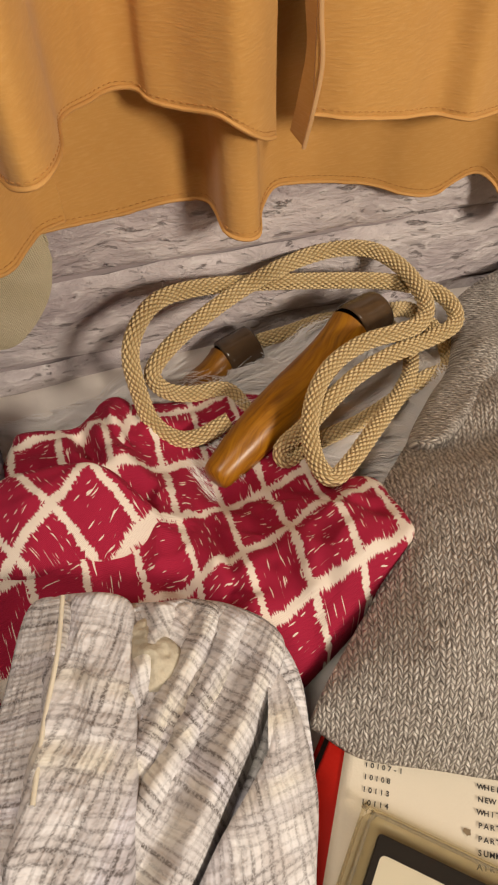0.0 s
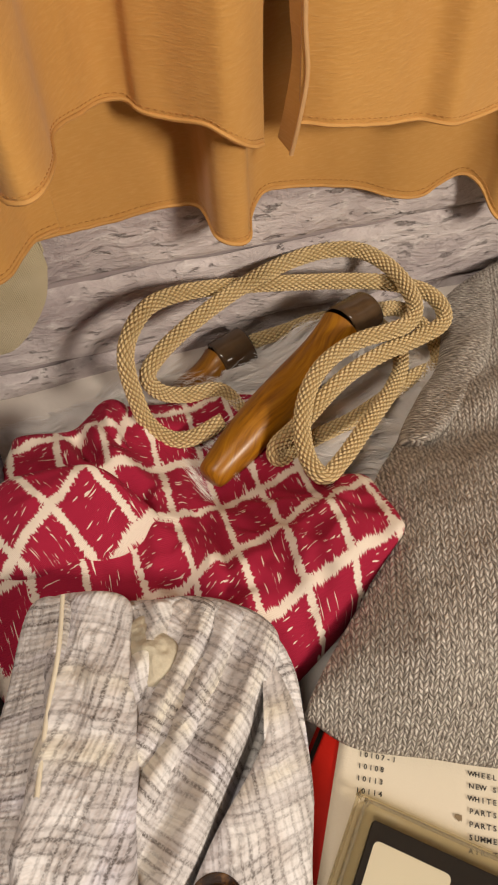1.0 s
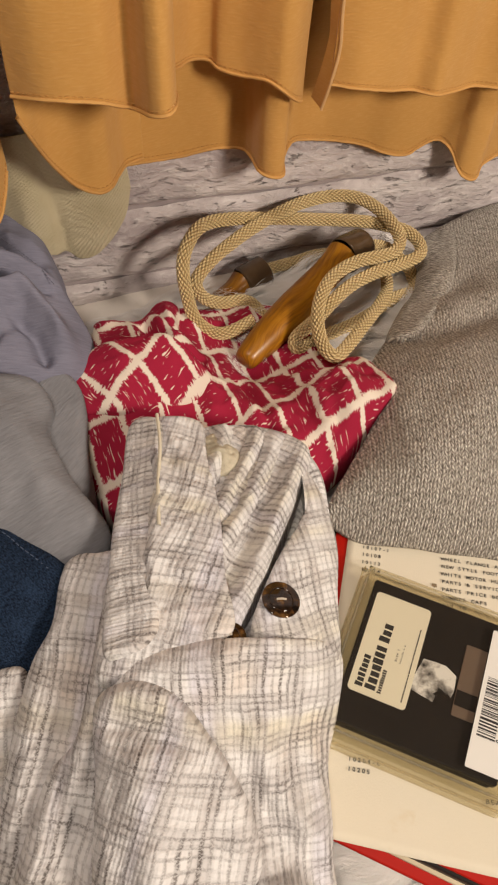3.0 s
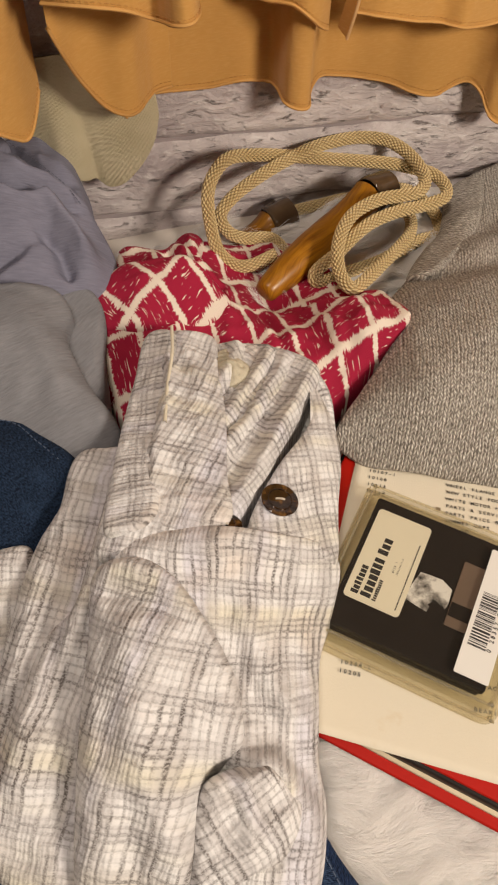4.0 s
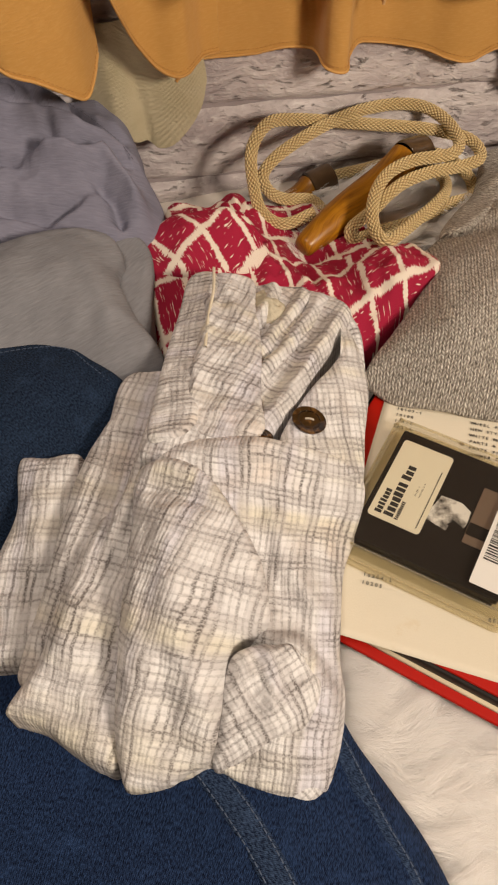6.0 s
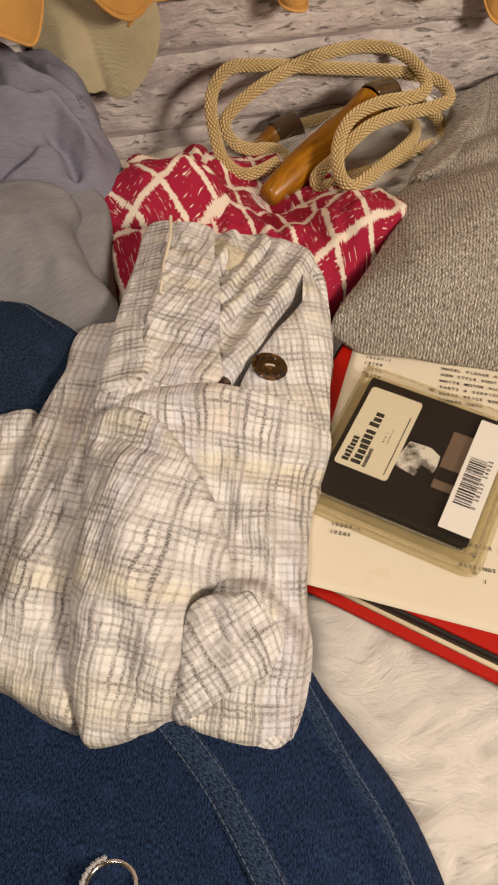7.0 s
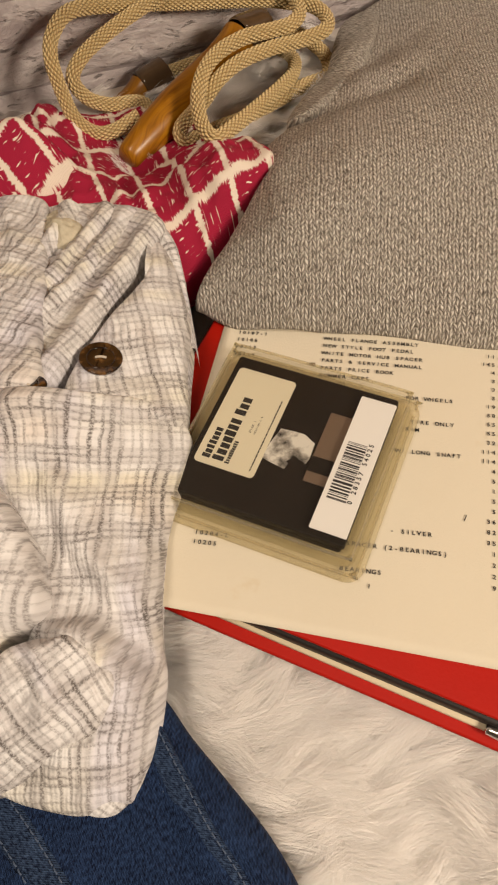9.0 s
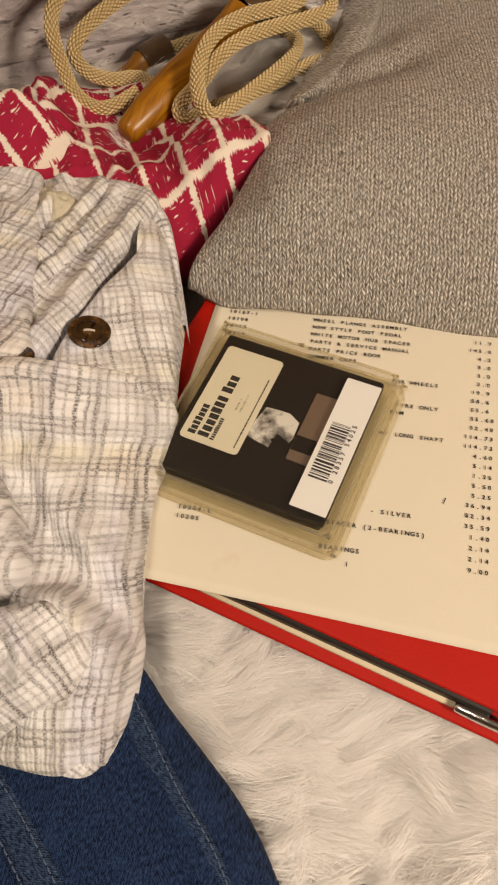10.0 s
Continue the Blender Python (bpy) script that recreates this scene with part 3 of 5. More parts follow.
def cube_data(size, at):
    x, y, z = (k / 2 for k in size)
    v = [(at[0] + a * x, at[1] + b * y, at[2] + c * z) for a in (-1, 1) for b in (-1, 1) for c in (-1, 1)]
    return v, [(0, 1, 3, 2), (4, 6, 7, 5), (0, 4, 5, 1), (2, 3, 7, 6), (0, 2, 6, 4), (1, 5, 7, 3)]


slab("floor", (4.4, 4.4, 0.05), (0, -0.6, -0.045), FLOOR_WOOD, "brown wooden floor under the white fur rug")
slab("wall_north", (4.4, 0.1, 2.5), (0, 0.62, 1.23), WALL_PAINT, "plain painted room wall behind the brick panel")
slab("wall_south", (4.4, 0.1, 2.5), (0, -2.65, 1.23), WALL_PAINT, "plain painted room wall")
slab("wall_east", (0.1, 3.27, 2.5), (2.0, -1.02, 1.23), WALL_PAINT, "plain painted room wall")
slab("wall_west", (0.1, 3.27, 2.5), (-2.0, -1.02, 1.23), WALL_PAINT, "plain painted room wall")
slab("ceiling", (4.4, 4.4, 0.08), (0, -0.6, 2.53), WALL_PAINT, "plain painted room ceiling")


def brick_mesh(w, h, seed):
    """A worn brick face, uneven at its edges, lying in the panel's plane (x along, z up, face towards -y)."""
    nx, nz = 84, 14
    verts, faces = [], []
    for i in range(nz + 1):
        for j in range(nx + 1):
            u, v = j / nx, i / nz
            edge = min(u * w, (1 - u) * w, v * h, (1 - v) * h)
            x, z = (u - 0.5) * w, (v - 0.5) * h
            wob = noise.noise((x * 35, z * 35, seed)) * 0.0025
            back = 0.0042 * max(0.0, 1 - edge / 0.0045) ** 2
            y = -0.002 + back + noise.noise((x * 22, z * 60, seed + 5)) * 0.0022 + noise.noise((x * 90, z * 180, seed + 9)) * 0.0009
            if 0 < i < nz:
                x += wob * 0.6
            else:
                z += wob
            verts.append((x, y, z))
    for i in range(nz):
        for j in range(nx):
            a = i * (nx + 1) + j
            faces.append((a, a + 1, a + nx + 2, a + nx + 1))
    me = bpy.data.meshes.new("brick")
    me.from_pydata(verts, [], faces)
    me.materials.append(BRICK)
    me.polygons.foreach_set("use_smooth", [True] * len(me.polygons))
    return me


def brick_panel():
    lean = math.atan(0.06)
    m = Matrix.Translation((0, 0.3435, 0)) @ Euler((lean, 0, 0)).to_matrix().to_4x4() @ Euler((0, radians(3.0), 0)).to_matrix().to_4x4()
    bm = box_bm(1.5, 0.012, 1.0, m=m @ Matrix.Translation((0.05, 0.0085, 0.40)))
    me = bpy.data.meshes.new("wall_backdrop")
    bm.to_mesh(me)
    bm.free()
    me.materials.append(MORTAR)
    wall = tagged(new("wall_backdrop", me), "whitewashed brick backdrop panel behind the clothes", "wall", kind="structure")
    pitch, length = 0.066, 0.60
    meshes = [brick_mesh(length - 0.0012, pitch - 0.0016, 3.7 * k) for k in range(6)]
    for row in range(-2, 12):
        for col in range(-1, 2):
            ob = new("brick", random.choice(meshes))
            ob.parent = wall
            x = col * length + (0.14 * length if row % 2 else 0) + 0.03
            ob.matrix_basis = m @ Matrix.Translation((x, random.uniform(-0.0008, 0.0008), 0.0765 + (row - 1) * pitch + 0.066)) @ pose(0, 0, 0, 0, random.uniform(-0.5, 0.5), 0)


# ---- white fur rug ----
def rug():
    ob = thing("fur_rug", "long-haired white faux fur rug spread under everything", "rug", (0.05, 0.0, -0.02))
    n = 60
    xs, ys = np.linspace(-0.42, 0.52, n), np.linspace(-0.42, 0.342, n)
    xy = np.array([(x, y) for y in ys for x in xs])
    def ground(px, py):
        k = np.clip((np.asarray(py) - 0.14) / 0.12, 0, 1)
        return -0.010 + 0.036 * k * k * (3 - 2 * k)

    z = ground(xy[:, 0], xy[:, 1]) + waves(xy, 0.06, 0.004)
    faces = [(i * n + j, i * n + j + 1, (i + 1) * n + j + 1, (i + 1) * n + j) for i in range(n - 1) for j in range(n - 1)]
    rim = [(-0.42, -0.42, -0.02), (0.52, -0.42, -0.02), (0.52, 0.342, -0.02), (-0.42, 0.342, -0.02)]
    link_mesh("backing", list(map(tuple, np.column_stack([xy, z]))) + rim, faces + [(n * n, n * n + 3, n * n + 2, n * n + 1)], HIDE, ob)
    rng = np.random.default_rng(5)
    verts, quads, total = [], [], [0]

    def lock(x, y, count, spread, wide=1.0):
        """A lock of hair: strands that start apart, lean over together and meet in a curved tip."""
        flow = 2.6 * noise.noise((x * 8, y * 8, 1.5)) + 1.3 * noise.noise((x * 24, y * 24, 4.5)) - 0.6 + rng.normal(0, 0.25)
        lift = 0.48 + 0.30 * (wide > 1) + 0.4 * noise.noise((x * 16, y * 16, 8.0)) + rng.normal(0, 0.08)
        size0, bend = rng.uniform(0.034, 0.062), rng.uniform(-1.1, 1.1)
        steps = 5
        foot = float(ground(x, y)) - 0.003
        spine = [np.array((x, y, foot))]
        a = flow
        for k in range(steps):
            rise = lift * (1 - 1.75 * k / steps)
            spine.append(spine[-1] + size0 / steps * np.array((math.cos(a) * 0.85, math.sin(a) * 0.85, rise)))
            a += bend / steps
        sp = np.array(spine)
        o = rng.normal(0, spread, (count, 2))
        fan = rng.normal(0, 0.0026, (count, 3))
        reach = rng.uniform(0.7, 1.0, count)
        w = rng.uniform(0.00005, 0.00011, count) * wide
        base = total[0]
        total[0] += count * 2 * (steps + 1)
        t = np.linspace(0, 1, steps + 1)
        f = np.minimum(t[None] * steps * reach[:, None], steps - 1e-6)
        i0 = f.astype(int)
        d = sp[i0 + 1] - sp[i0]
        q = sp[i0] + d * (f - i0)[..., None]
        keep = ((1 - t) ** 1.2 * 0.85 + 0.15)[None]
        q[..., 0] += o[:, :1] * keep + fan[:, :1] * t
        q[..., 1] += o[:, 1:] * keep + fan[:, 1:2] * t
        q[..., 2] = np.maximum(foot + 0.001, q[..., 2] + fan[:, 2:] * t)
        n2 = np.hypot(d[..., 0], d[..., 1]) + 1e-9
        ww = w[:, None] * (1 - t[None]) ** 0.5 + 0.00002
        off = np.stack([-d[..., 1] / n2 * ww, d[..., 0] / n2 * ww, np.zeros_like(ww)], 2)
        verts.append(np.stack([q + off, q - off], 2).reshape(-1, 3))
        a0 = base + np.arange(count)[:, None] * 2 * (steps + 1) + 2 * np.arange(steps)[None]
        quads.append(np.stack([a0, a0 + 1, a0 + 3, a0 + 2], 2).reshape(-1, 4))

    for _ in range(1900):
        lock(rng.uniform(-0.06, 0.24), rng.uniform(-0.34, -0.06), 80, 0.0062)
    for _ in range(800):
        lock(rng.uniform(-0.14, 0.24), rng.uniform(0.21, 0.318), 46, 0.0032, 2.2)
    for _ in range(500):
        lock(rng.uniform(-0.38, 0.46), rng.uniform(-0.38, 0.30), 30, 0.006)
    fur = link_mesh("fur", np.vstack(verts), np.vstack(quads), FUR, ob)
    tagged(fur, kind="stuff")
    return at_home(ob)


# ---- tan shirt hanging before the backdrop ----
def hanging_shirt():
    ob = thing("hanging_shirt", "mustard tan cotton shirt with a wavy hem hanging before the brick", "shirt", (0.05, 0.30, 0.11))
    top = 0.50

    def seam(grid, rows, parent):
        for r in rows:
            line = grid[r] + np.array([0, -0.0006, 0])
            stitches("hem_stitching", parent, TAN_STITCH, line, 0.0004, 0.0022, 0.0012, 0.00022)
        rim = grid[0][::3] + np.array([0, -0.0002, 0.0006])
        rim[:, 1] += waves(rim[:, ::2], 0.006, 0.0007, 3.0)
        tube("hem_edge", parent, TAN_HEM, [tuple(p) for p in rim], 0.0011, step=0.002, around=8)

    hem = [(-0.041, 0.310, 0.149), (-0.026, 0.315, 0.159), (-0.011, 0.320, 0.158), (0.022, 0.327, 0.153), (0.047, 0.327, 0.155), (0.066, 0.327, 0.152),
           (0.0705, 0.318, 0.152), (0.0715, 0.300, 0.150), (0.079, 0.293, 0.148), (0.088, 0.296, 0.147), (0.094, 0.312, 0.149), (0.104, 0.322, 0.153), (0.118, 0.326, 0.151),
           (0.145, 0.326, 0.145), (0.165, 0.325, 0.139), (0.182, 0.322, 0.132), (0.201, 0.322, 0.127), (0.221, 0.326, 0.131), (0.232, 0.325, 0.132), (0.241, 0.318, 0.125),
           (0.248, 0.308, 0.110), (0.262, 0.306, 0.104), (0.275, 0.316, 0.110), (0.31, 0.325, 0.112), (0.36, 0.322, 0.115)]
    back, g = drape("back_panel", ob, TAN, hem, top, (-0.05, 0.298, 0.33, 0.298), seed=1.0)
    seam(g, (3,), back)
    hem = [(-0.083, 0.262, 0.235), (-0.078, 0.266, 0.220), (-0.072, 0.273, 0.203), (-0.066, 0.278, 0.190), (-0.055, 0.283, 0.173), (-0.043, 0.285, 0.165), (-0.034, 0.290, 0.164),
           (-0.026, 0.302, 0.164), (-0.018, 0.314, 0.163), (-0.005, 0.320, 0.162)]
    tail, g = drape("side_tail", ob, TAN, hem, top, (-0.085, 0.275, 0.0, 0.300), seed=2.0, n=140)
    seam(g, (3,), tail)
    hem = [(-0.084, 0.252, 0.252), (-0.070, 0.240, 0.255), (-0.055, 0.235, 0.254), (-0.039, 0.235, 0.250), (-0.026, 0.246, 0.241), (-0.0215, 0.240, 0.2415), (-0.018, 0.230, 0.2435),
           (-0.012, 0.226, 0.245), (-0.005, 0.232, 0.245), (0.001, 0.250, 0.242), (0.004, 0.280, 0.236), (0.018, 0.301, 0.230), (0.029, 0.313, 0.227), (0.039, 0.313, 0.225),
           (0.044, 0.306, 0.222), (0.056, 0.298, 0.220), (0.068, 0.288, 0.221), (0.077, 0.283, 0.216), (0.088, 0.288, 0.206), (0.099, 0.300, 0.197)]
    front, g = drape("front_panel", ob, TAN, hem, top, (-0.06, 0.255, 0.109, 0.284), seed=3.0, n=300)
    seam(g, (3,), front)
    hem = [(0.113, 0.290, 0.211), (0.130, 0.284, 0.209), (0.155, 0.288, 0.202), (0.177, 0.295, 0.196), (0.192, 0.288, 0.194), (0.209, 0.294, 0.190), (0.232, 0.302, 0.187),
           (0.26, 0.296, 0.185), (0.30, 0.302, 0.182), (0.35, 0.305, 0.18)]
    right, g = drape("front_panel", ob, TAN, hem, top, (0.112, 0.280, 0.33, 0.285), seed=4.0)
    seam(g, (3,), right)
    # the open edge of the placket, turned back
    edge = spline([(0.1105, 0.294, 0.193), (0.1125, 0.2895, 0.212), (0.1155, 0.2885, 0.234), (0.1140, 0.2885, 0.256), (0.1135, 0.288, 0.30), (0.1135, 0.288, 0.40), (0.113, 0.288, 0.50)], 90)
    inner = edge + np.array([-0.0035, 0.010, 0.004])
    faces = [(i, i + 1, 90 + i + 1, 90 + i) for i in range(89)]
    link_mesh("placket", np.vstack([edge, inner]), faces, TAN, ob, "turned-back placket edge", np.vstack([edge[:, 1:], inner[:, 1:]]))
    tube("placket_edge", ob, PLACKET_EDGE, [tuple(p) for p in edge[::6]], 0.0011, step=0.003, around=8)
    # one sleeve hangs at the side, its cuff open below
    cuff = [(-0.150, 0.285, 0.215), (-0.165, 0.262, 0.212), (-0.155, 0.250, 0.200), (-0.136, 0.254, 0.189), (-0.119, 0.263, 0.174), (-0.108, 0.274, 0.165), (-0.100, 0.287, 0.172),
            (-0.094, 0.298, 0.185)]
    sleeve, g = drape("sleeve", ob, TAN, cuff, top, (-0.115, 0.275, -0.062, 0.292), seed=6.0, n=120)
    seam(g, (3,), sleeve)
    return at_home(ob)


# ---- skipping rope ----
def skipping_rope():
    ob = thing("skipping_rope", "coiled gold braided skipping rope with varnished wooden handles", "skipping rope", (0.11, 0.26, 0.03))
    first = [(0.055, 0.253, 0.056), (0.035, 0.250, 0.052), (0.022, 0.254, 0.052), (0.012, 0.263, 0.060), (0.009, 0.273, 0.075), (0.009, 0.282, 0.095), (0.016, 0.293, 0.105),
             (0.031, 0.307, 0.108), (0.055, 0.319, 0.100), (0.087, 0.322, 0.092), (0.123, 0.320, 0.085), (0.165, 0.312, 0.080), (0.186, 0.306, 0.076), (0.201, 0.295, 0.075),
             (0.207, 0.282, 0.072), (0.202, 0.270, 0.070), (0.181, 0.262, 0.072), (0.155, 0.254, 0.077), (0.130, 0.244, 0.080), (0.112, 0.235, 0.078), (0.096, 0.229, 0.068),
             (0.078, 0.224, 0.058), (0.080, 0.220, 0.050), (0.105, 0.231, 0.045), (0.130, 0.237, 0.043), (0.157, 0.247, 0.042), (0.181, 0.258, 0.040), (0.201, 0.265, 0.038),
             (0.208, 0.284, 0.040), (0.202, 0.300, 0.045), (0.191, 0.307, 0.052), (0.166, 0.298, 0.066)]
    second = [(0.072, 0.262, 0.040), (0.062, 0.284, 0.045), (0.040, 0.284, 0.050), (0.025, 0.283, 0.060), (0.019, 0.284, 0.075), (0.028, 0.289, 0.085), (0.048, 0.300, 0.090),
              (0.077, 0.313, 0.094), (0.105, 0.323, 0.096), (0.131, 0.331, 0.094), (0.152, 0.333, 0.092), (0.170, 0.328, 0.090), (0.181, 0.314, 0.088), (0.186, 0.295, 0.086),
              (0.185, 0.277, 0.083), (0.175, 0.266, 0.083), (0.162, 0.263, 0.084), (0.139, 0.260, 0.086), (0.117, 0.251, 0.086), (0.102, 0.238, 0.083), (0.092, 0.221, 0.077),
              (0.089, 0.203, 0.070), (0.094, 0.191, 0.067), (0.108, 0.199, 0.065), (0.131, 0.219, 0.060), (0.156, 0.241, 0.055), (0.173, 0.261, 0.050), (0.182, 0.288, 0.045),
              (0.172, 0.318, 0.040), (0.143, 0.326, 0.040), (0.118, 0.3235, 0.040), (0.094, 0.3235, 0.038)]
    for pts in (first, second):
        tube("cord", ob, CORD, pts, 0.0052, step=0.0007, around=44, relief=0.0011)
    tip, neck, end = (0.036, 0.222, 0.047), (0.142, 0.287, 0.069), (0.166, 0.298, 0.068)
    handle = turned("handle", ob, WOOD, tip, neck,
                    [(0, 0.0), (0.002, 0.005), (0.012, 0.0080), (0.06, 0.0098), (0.22, 0.0124), (0.42, 0.0136), (0.62, 0.0130), (0.80, 0.0120), (0.93, 0.0128), (1.0, 0.0142)])
    turned("ferrule", handle, FERRULE, neck, end, [(0, 0.0142), (0.05, 0.0152), (0.2, 0.0155), (0.5, 0.0148), (0.85, 0.0138), (0.96, 0.0122), (1.0, 0.0085), (1.0, 0.0065)])
    neck, end = (0.069, 0.317, 0.034), (0.092, 0.3235, 0.038)
    handle = turned("handle", ob, WOOD, (0.008, 0.284, 0.020), neck,
                    [(0, 0.0), (0.01, 0.006), (0.06, 0.0088), (0.22, 0.0108), (0.42, 0.0118), (0.62, 0.0115), (0.80, 0.0100), (0.93, 0.0108), (1.0, 0.0122)])
    turned("ferrule", handle, FERRULE, neck, end, [(0, 0.0122), (0.03, 0.0138), (0.15, 0.0142), (0.5, 0.0138), (0.88, 0.0134), (0.97, 0.0124), (1.0, 0.0085), (1.0, 0.0065)])
    turned("hole", handle, HOLE, (0.0919, 0.3235, 0.038), (0.0926, 0.3237, 0.0381), [(0, 0.0085), (0.5, 0.0085), (1.0, 0.0)])
    return at_home(ob)


# ---- red printed cloth ----
def red_cloth():
    ob = thing("red_printed_garment", "bunched crimson cotton garment with a brushed cream check print", "garment", (0.02, 0.18, 0.02))
    outline = [(0.114, 0.140, 0.083), (0.1175, 0.143, 0.084), (0.1185, 0.147, 0.083), (0.119, 0.170, 0.072), (0.118, 0.190, 0.062), (0.100, 0.205, 0.052), (0.098, 0.240, 0.045), (0.088, 0.272, 0.044), (0.062, 0.286, 0.045),
               (0.022, 0.287, 0.049), (0.000, 0.285, 0.058), (-0.018, 0.281, 0.064), (-0.032, 0.268, 0.070), (-0.060, 0.268, 0.076), (-0.066, 0.256, 0.080), (-0.083, 0.210, 0.080),
               (-0.094, 0.188, 0.078), (-0.101, 0.168, 0.074), (-0.094, 0.140, 0.062), (-0.080, 0.120, 0.055), (-0.03, 0.100, 0.05), (0.020, 0.096, 0.045), (0.043, 0.102, 0.042), (0.073, 0.116, 0.056),
               (0.096, 0.129, 0.071)]
    inner = [(0.040, 0.199, 0.050), (0.089, 0.143, 0.081), (0.062, 0.126, 0.069), (0.068, 0.193, 0.053), (-0.020, 0.239, 0.074), (0.024, 0.245, 0.046), (0.01, 0.16, 0.062), (-0.047, 0.190, 0.080)]
    folds = [([(0.028, 0.236), (0.052, 0.175), (0.058, 0.13)], -0.0075, 0.0080), ([(0.06, 0.20), (0.085, 0.17), (0.105, 0.175)], 0.0075, 0.0090),
             ([(-0.02, 0.27), (-0.012, 0.24), (0.006, 0.215)], 0.0105, 0.0070), ([(-0.03, 0.262), (-0.022, 0.235)], -0.0120, 0.0050),
             ([(0.0, 0.19), (0.03, 0.15), (0.035, 0.12)], 0.0060, 0.0100), ([(0.075, 0.16), (0.07, 0.13), (0.05, 0.112)], -0.0060, 0.0060),
             ([(0.0, 0.262), (0.03, 0.262), (0.06, 0.268)], 0.0060, 0.0080), ([(0.040, 0.215), (0.075, 0.188), (0.108, 0.160)], -0.0060, 0.0045), ([(0.036, 0.205), (0.060, 0.165), (0.085, 0.130)], 0.0050, 0.0050),
             ([(0.020, 0.215), (0.030, 0.170), (0.028, 0.125)], -0.0055, 0.0045), ([(0.010, 0.225), (-0.002, 0.180), (-0.010, 0.140)], 0.0050, 0.0055), ([(-0.020, 0.170), (0.010, 0.150), (0.045, 0.140)], -0.0045, 0.0050)]
    cloth("main_layer", ob, RED, outline, inner, (0.02, 0.19), folds, r=0.010, drop=0.006, base=0.012, print_map=((-1.346, -0.011, 0.137), (-0.182, 0.810, -0.081)), crease=0.0042, crease_size=0.034, rough=0.0030, rough_size=0.026, n=300, rings=70, seed=3)
    flap = [(-0.088, 0.212, 0.088), (-0.070, 0.226, 0.094), (-0.050, 0.225, 0.098), (-0.020, 0.217, 0.099), (-0.006, 0.203, 0.090), (0.004, 0.190, 0.074), (-0.013, 0.180, 0.074),
            (-0.043, 0.174, 0.079), (-0.075, 0.178, 0.084), (-0.096, 0.190, 0.082)]
    cloth("turned_over_flap", ob, RED, flap, [(-0.047, 0.200, 0.097)], None, [([(-0.03, 0.222), (-0.015, 0.20), (-0.012, 0.185)], 0.0060, 0.0100)],
          r=0.007, drop=0.005, base=0.055, crease=0.003, print_map=((0.578, -0.822, 0.2082), (-0.958, -0.575, 0.0856)), rough=0.002, n=180, rings=40, seed=5)
    roll = [(-0.018, 0.284, 0.062), (-0.004, 0.288, 0.064), (0.004, 0.276, 0.064), (-0.001, 0.254, 0.062), (0.008, 0.232, 0.058), (0.002, 0.222, 0.058), (-0.012, 0.238, 0.066), (-0.022, 0.262, 0.066)]
    cloth("rolled_edge", ob, RED, roll, [(-0.008, 0.262, 0.069)], None, [([(-0.010, 0.28), (-0.008, 0.255), (0.000, 0.232)], 0.0060, 0.0050)], r=0.007, drop=0.007, base=0.05, turn=60,
          rough=0.002, n=120, rings=26, seed=8)
    return at_home(ob)


# ---- grey knitted sweater ----
def sweater():
    ob = thing("knitted_sweater", "folded heather grey knitted wool sweater lying on the papers", "sweater", (0.2, 0.15, 0.03))
    outline = [(0.046, 0.086, 0.052), (0.048, 0.080, 0.046), (0.066, 0.062, 0.042), (0.106, 0.043, 0.042), (0.147, 0.023, 0.041), (0.195, -0.007, 0.041), (0.26, -0.035, 0.042),
               (0.36, -0.03, 0.045), (0.40, 0.10, 0.05), (0.40, 0.30, 0.055), (0.33, 0.338, 0.054), (0.275, 0.334, 0.048), (0.237, 0.322, 0.042), (0.226, 0.304, 0.040), (0.203, 0.262, 0.042),
               (0.180, 0.243, 0.043), (0.152, 0.217, 0.046), (0.122, 0.186, 0.056), (0.110, 0.150, 0.070), (0.094, 0.128, 0.068), (0.072, 0.110, 0.058)]
    inner = [(0.105, 0.075, 0.083), (0.156, 0.083, 0.088), (0.205, 0.217, 0.056), (0.222, 0.291, 0.044), (0.066, 0.091, 0.060), (0.26, 0.12, 0.085), (0.17, 0.16, 0.080), (0.25, 0.03, 0.075),
             (0.13, 0.115, 0.086)]
    folds = [([(0.145, 0.20), (0.20, 0.19), (0.24, 0.20)], -0.006, 0.012), ([(0.16, 0.235), (0.21, 0.235), (0.235, 0.26), (0.26, 0.31)], 0.003, 0.006),
             ([(0.23, 0.255), (0.262, 0.315)], -0.003, 0.004), ([(0.19, 0.22), (0.26, 0.22)], 0.006, 0.016)]
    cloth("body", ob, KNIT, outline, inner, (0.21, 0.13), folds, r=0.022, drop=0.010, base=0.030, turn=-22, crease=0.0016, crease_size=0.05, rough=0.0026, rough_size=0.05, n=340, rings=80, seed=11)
    rib = [(0.150, 0.212, 0.051), (0.176, 0.240, 0.049), (0.200, 0.262, 0.047), (0.222, 0.300, 0.046), (0.236, 0.316, 0.046), (0.262, 0.322, 0.047), (0.258, 0.300, 0.053), (0.240, 0.268, 0.055),
           (0.218, 0.240, 0.058), (0.190, 0.216, 0.060), (0.164, 0.200, 0.061)]
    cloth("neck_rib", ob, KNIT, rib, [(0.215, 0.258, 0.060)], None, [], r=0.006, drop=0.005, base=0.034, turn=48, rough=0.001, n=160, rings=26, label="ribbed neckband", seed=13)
    return at_home(ob)


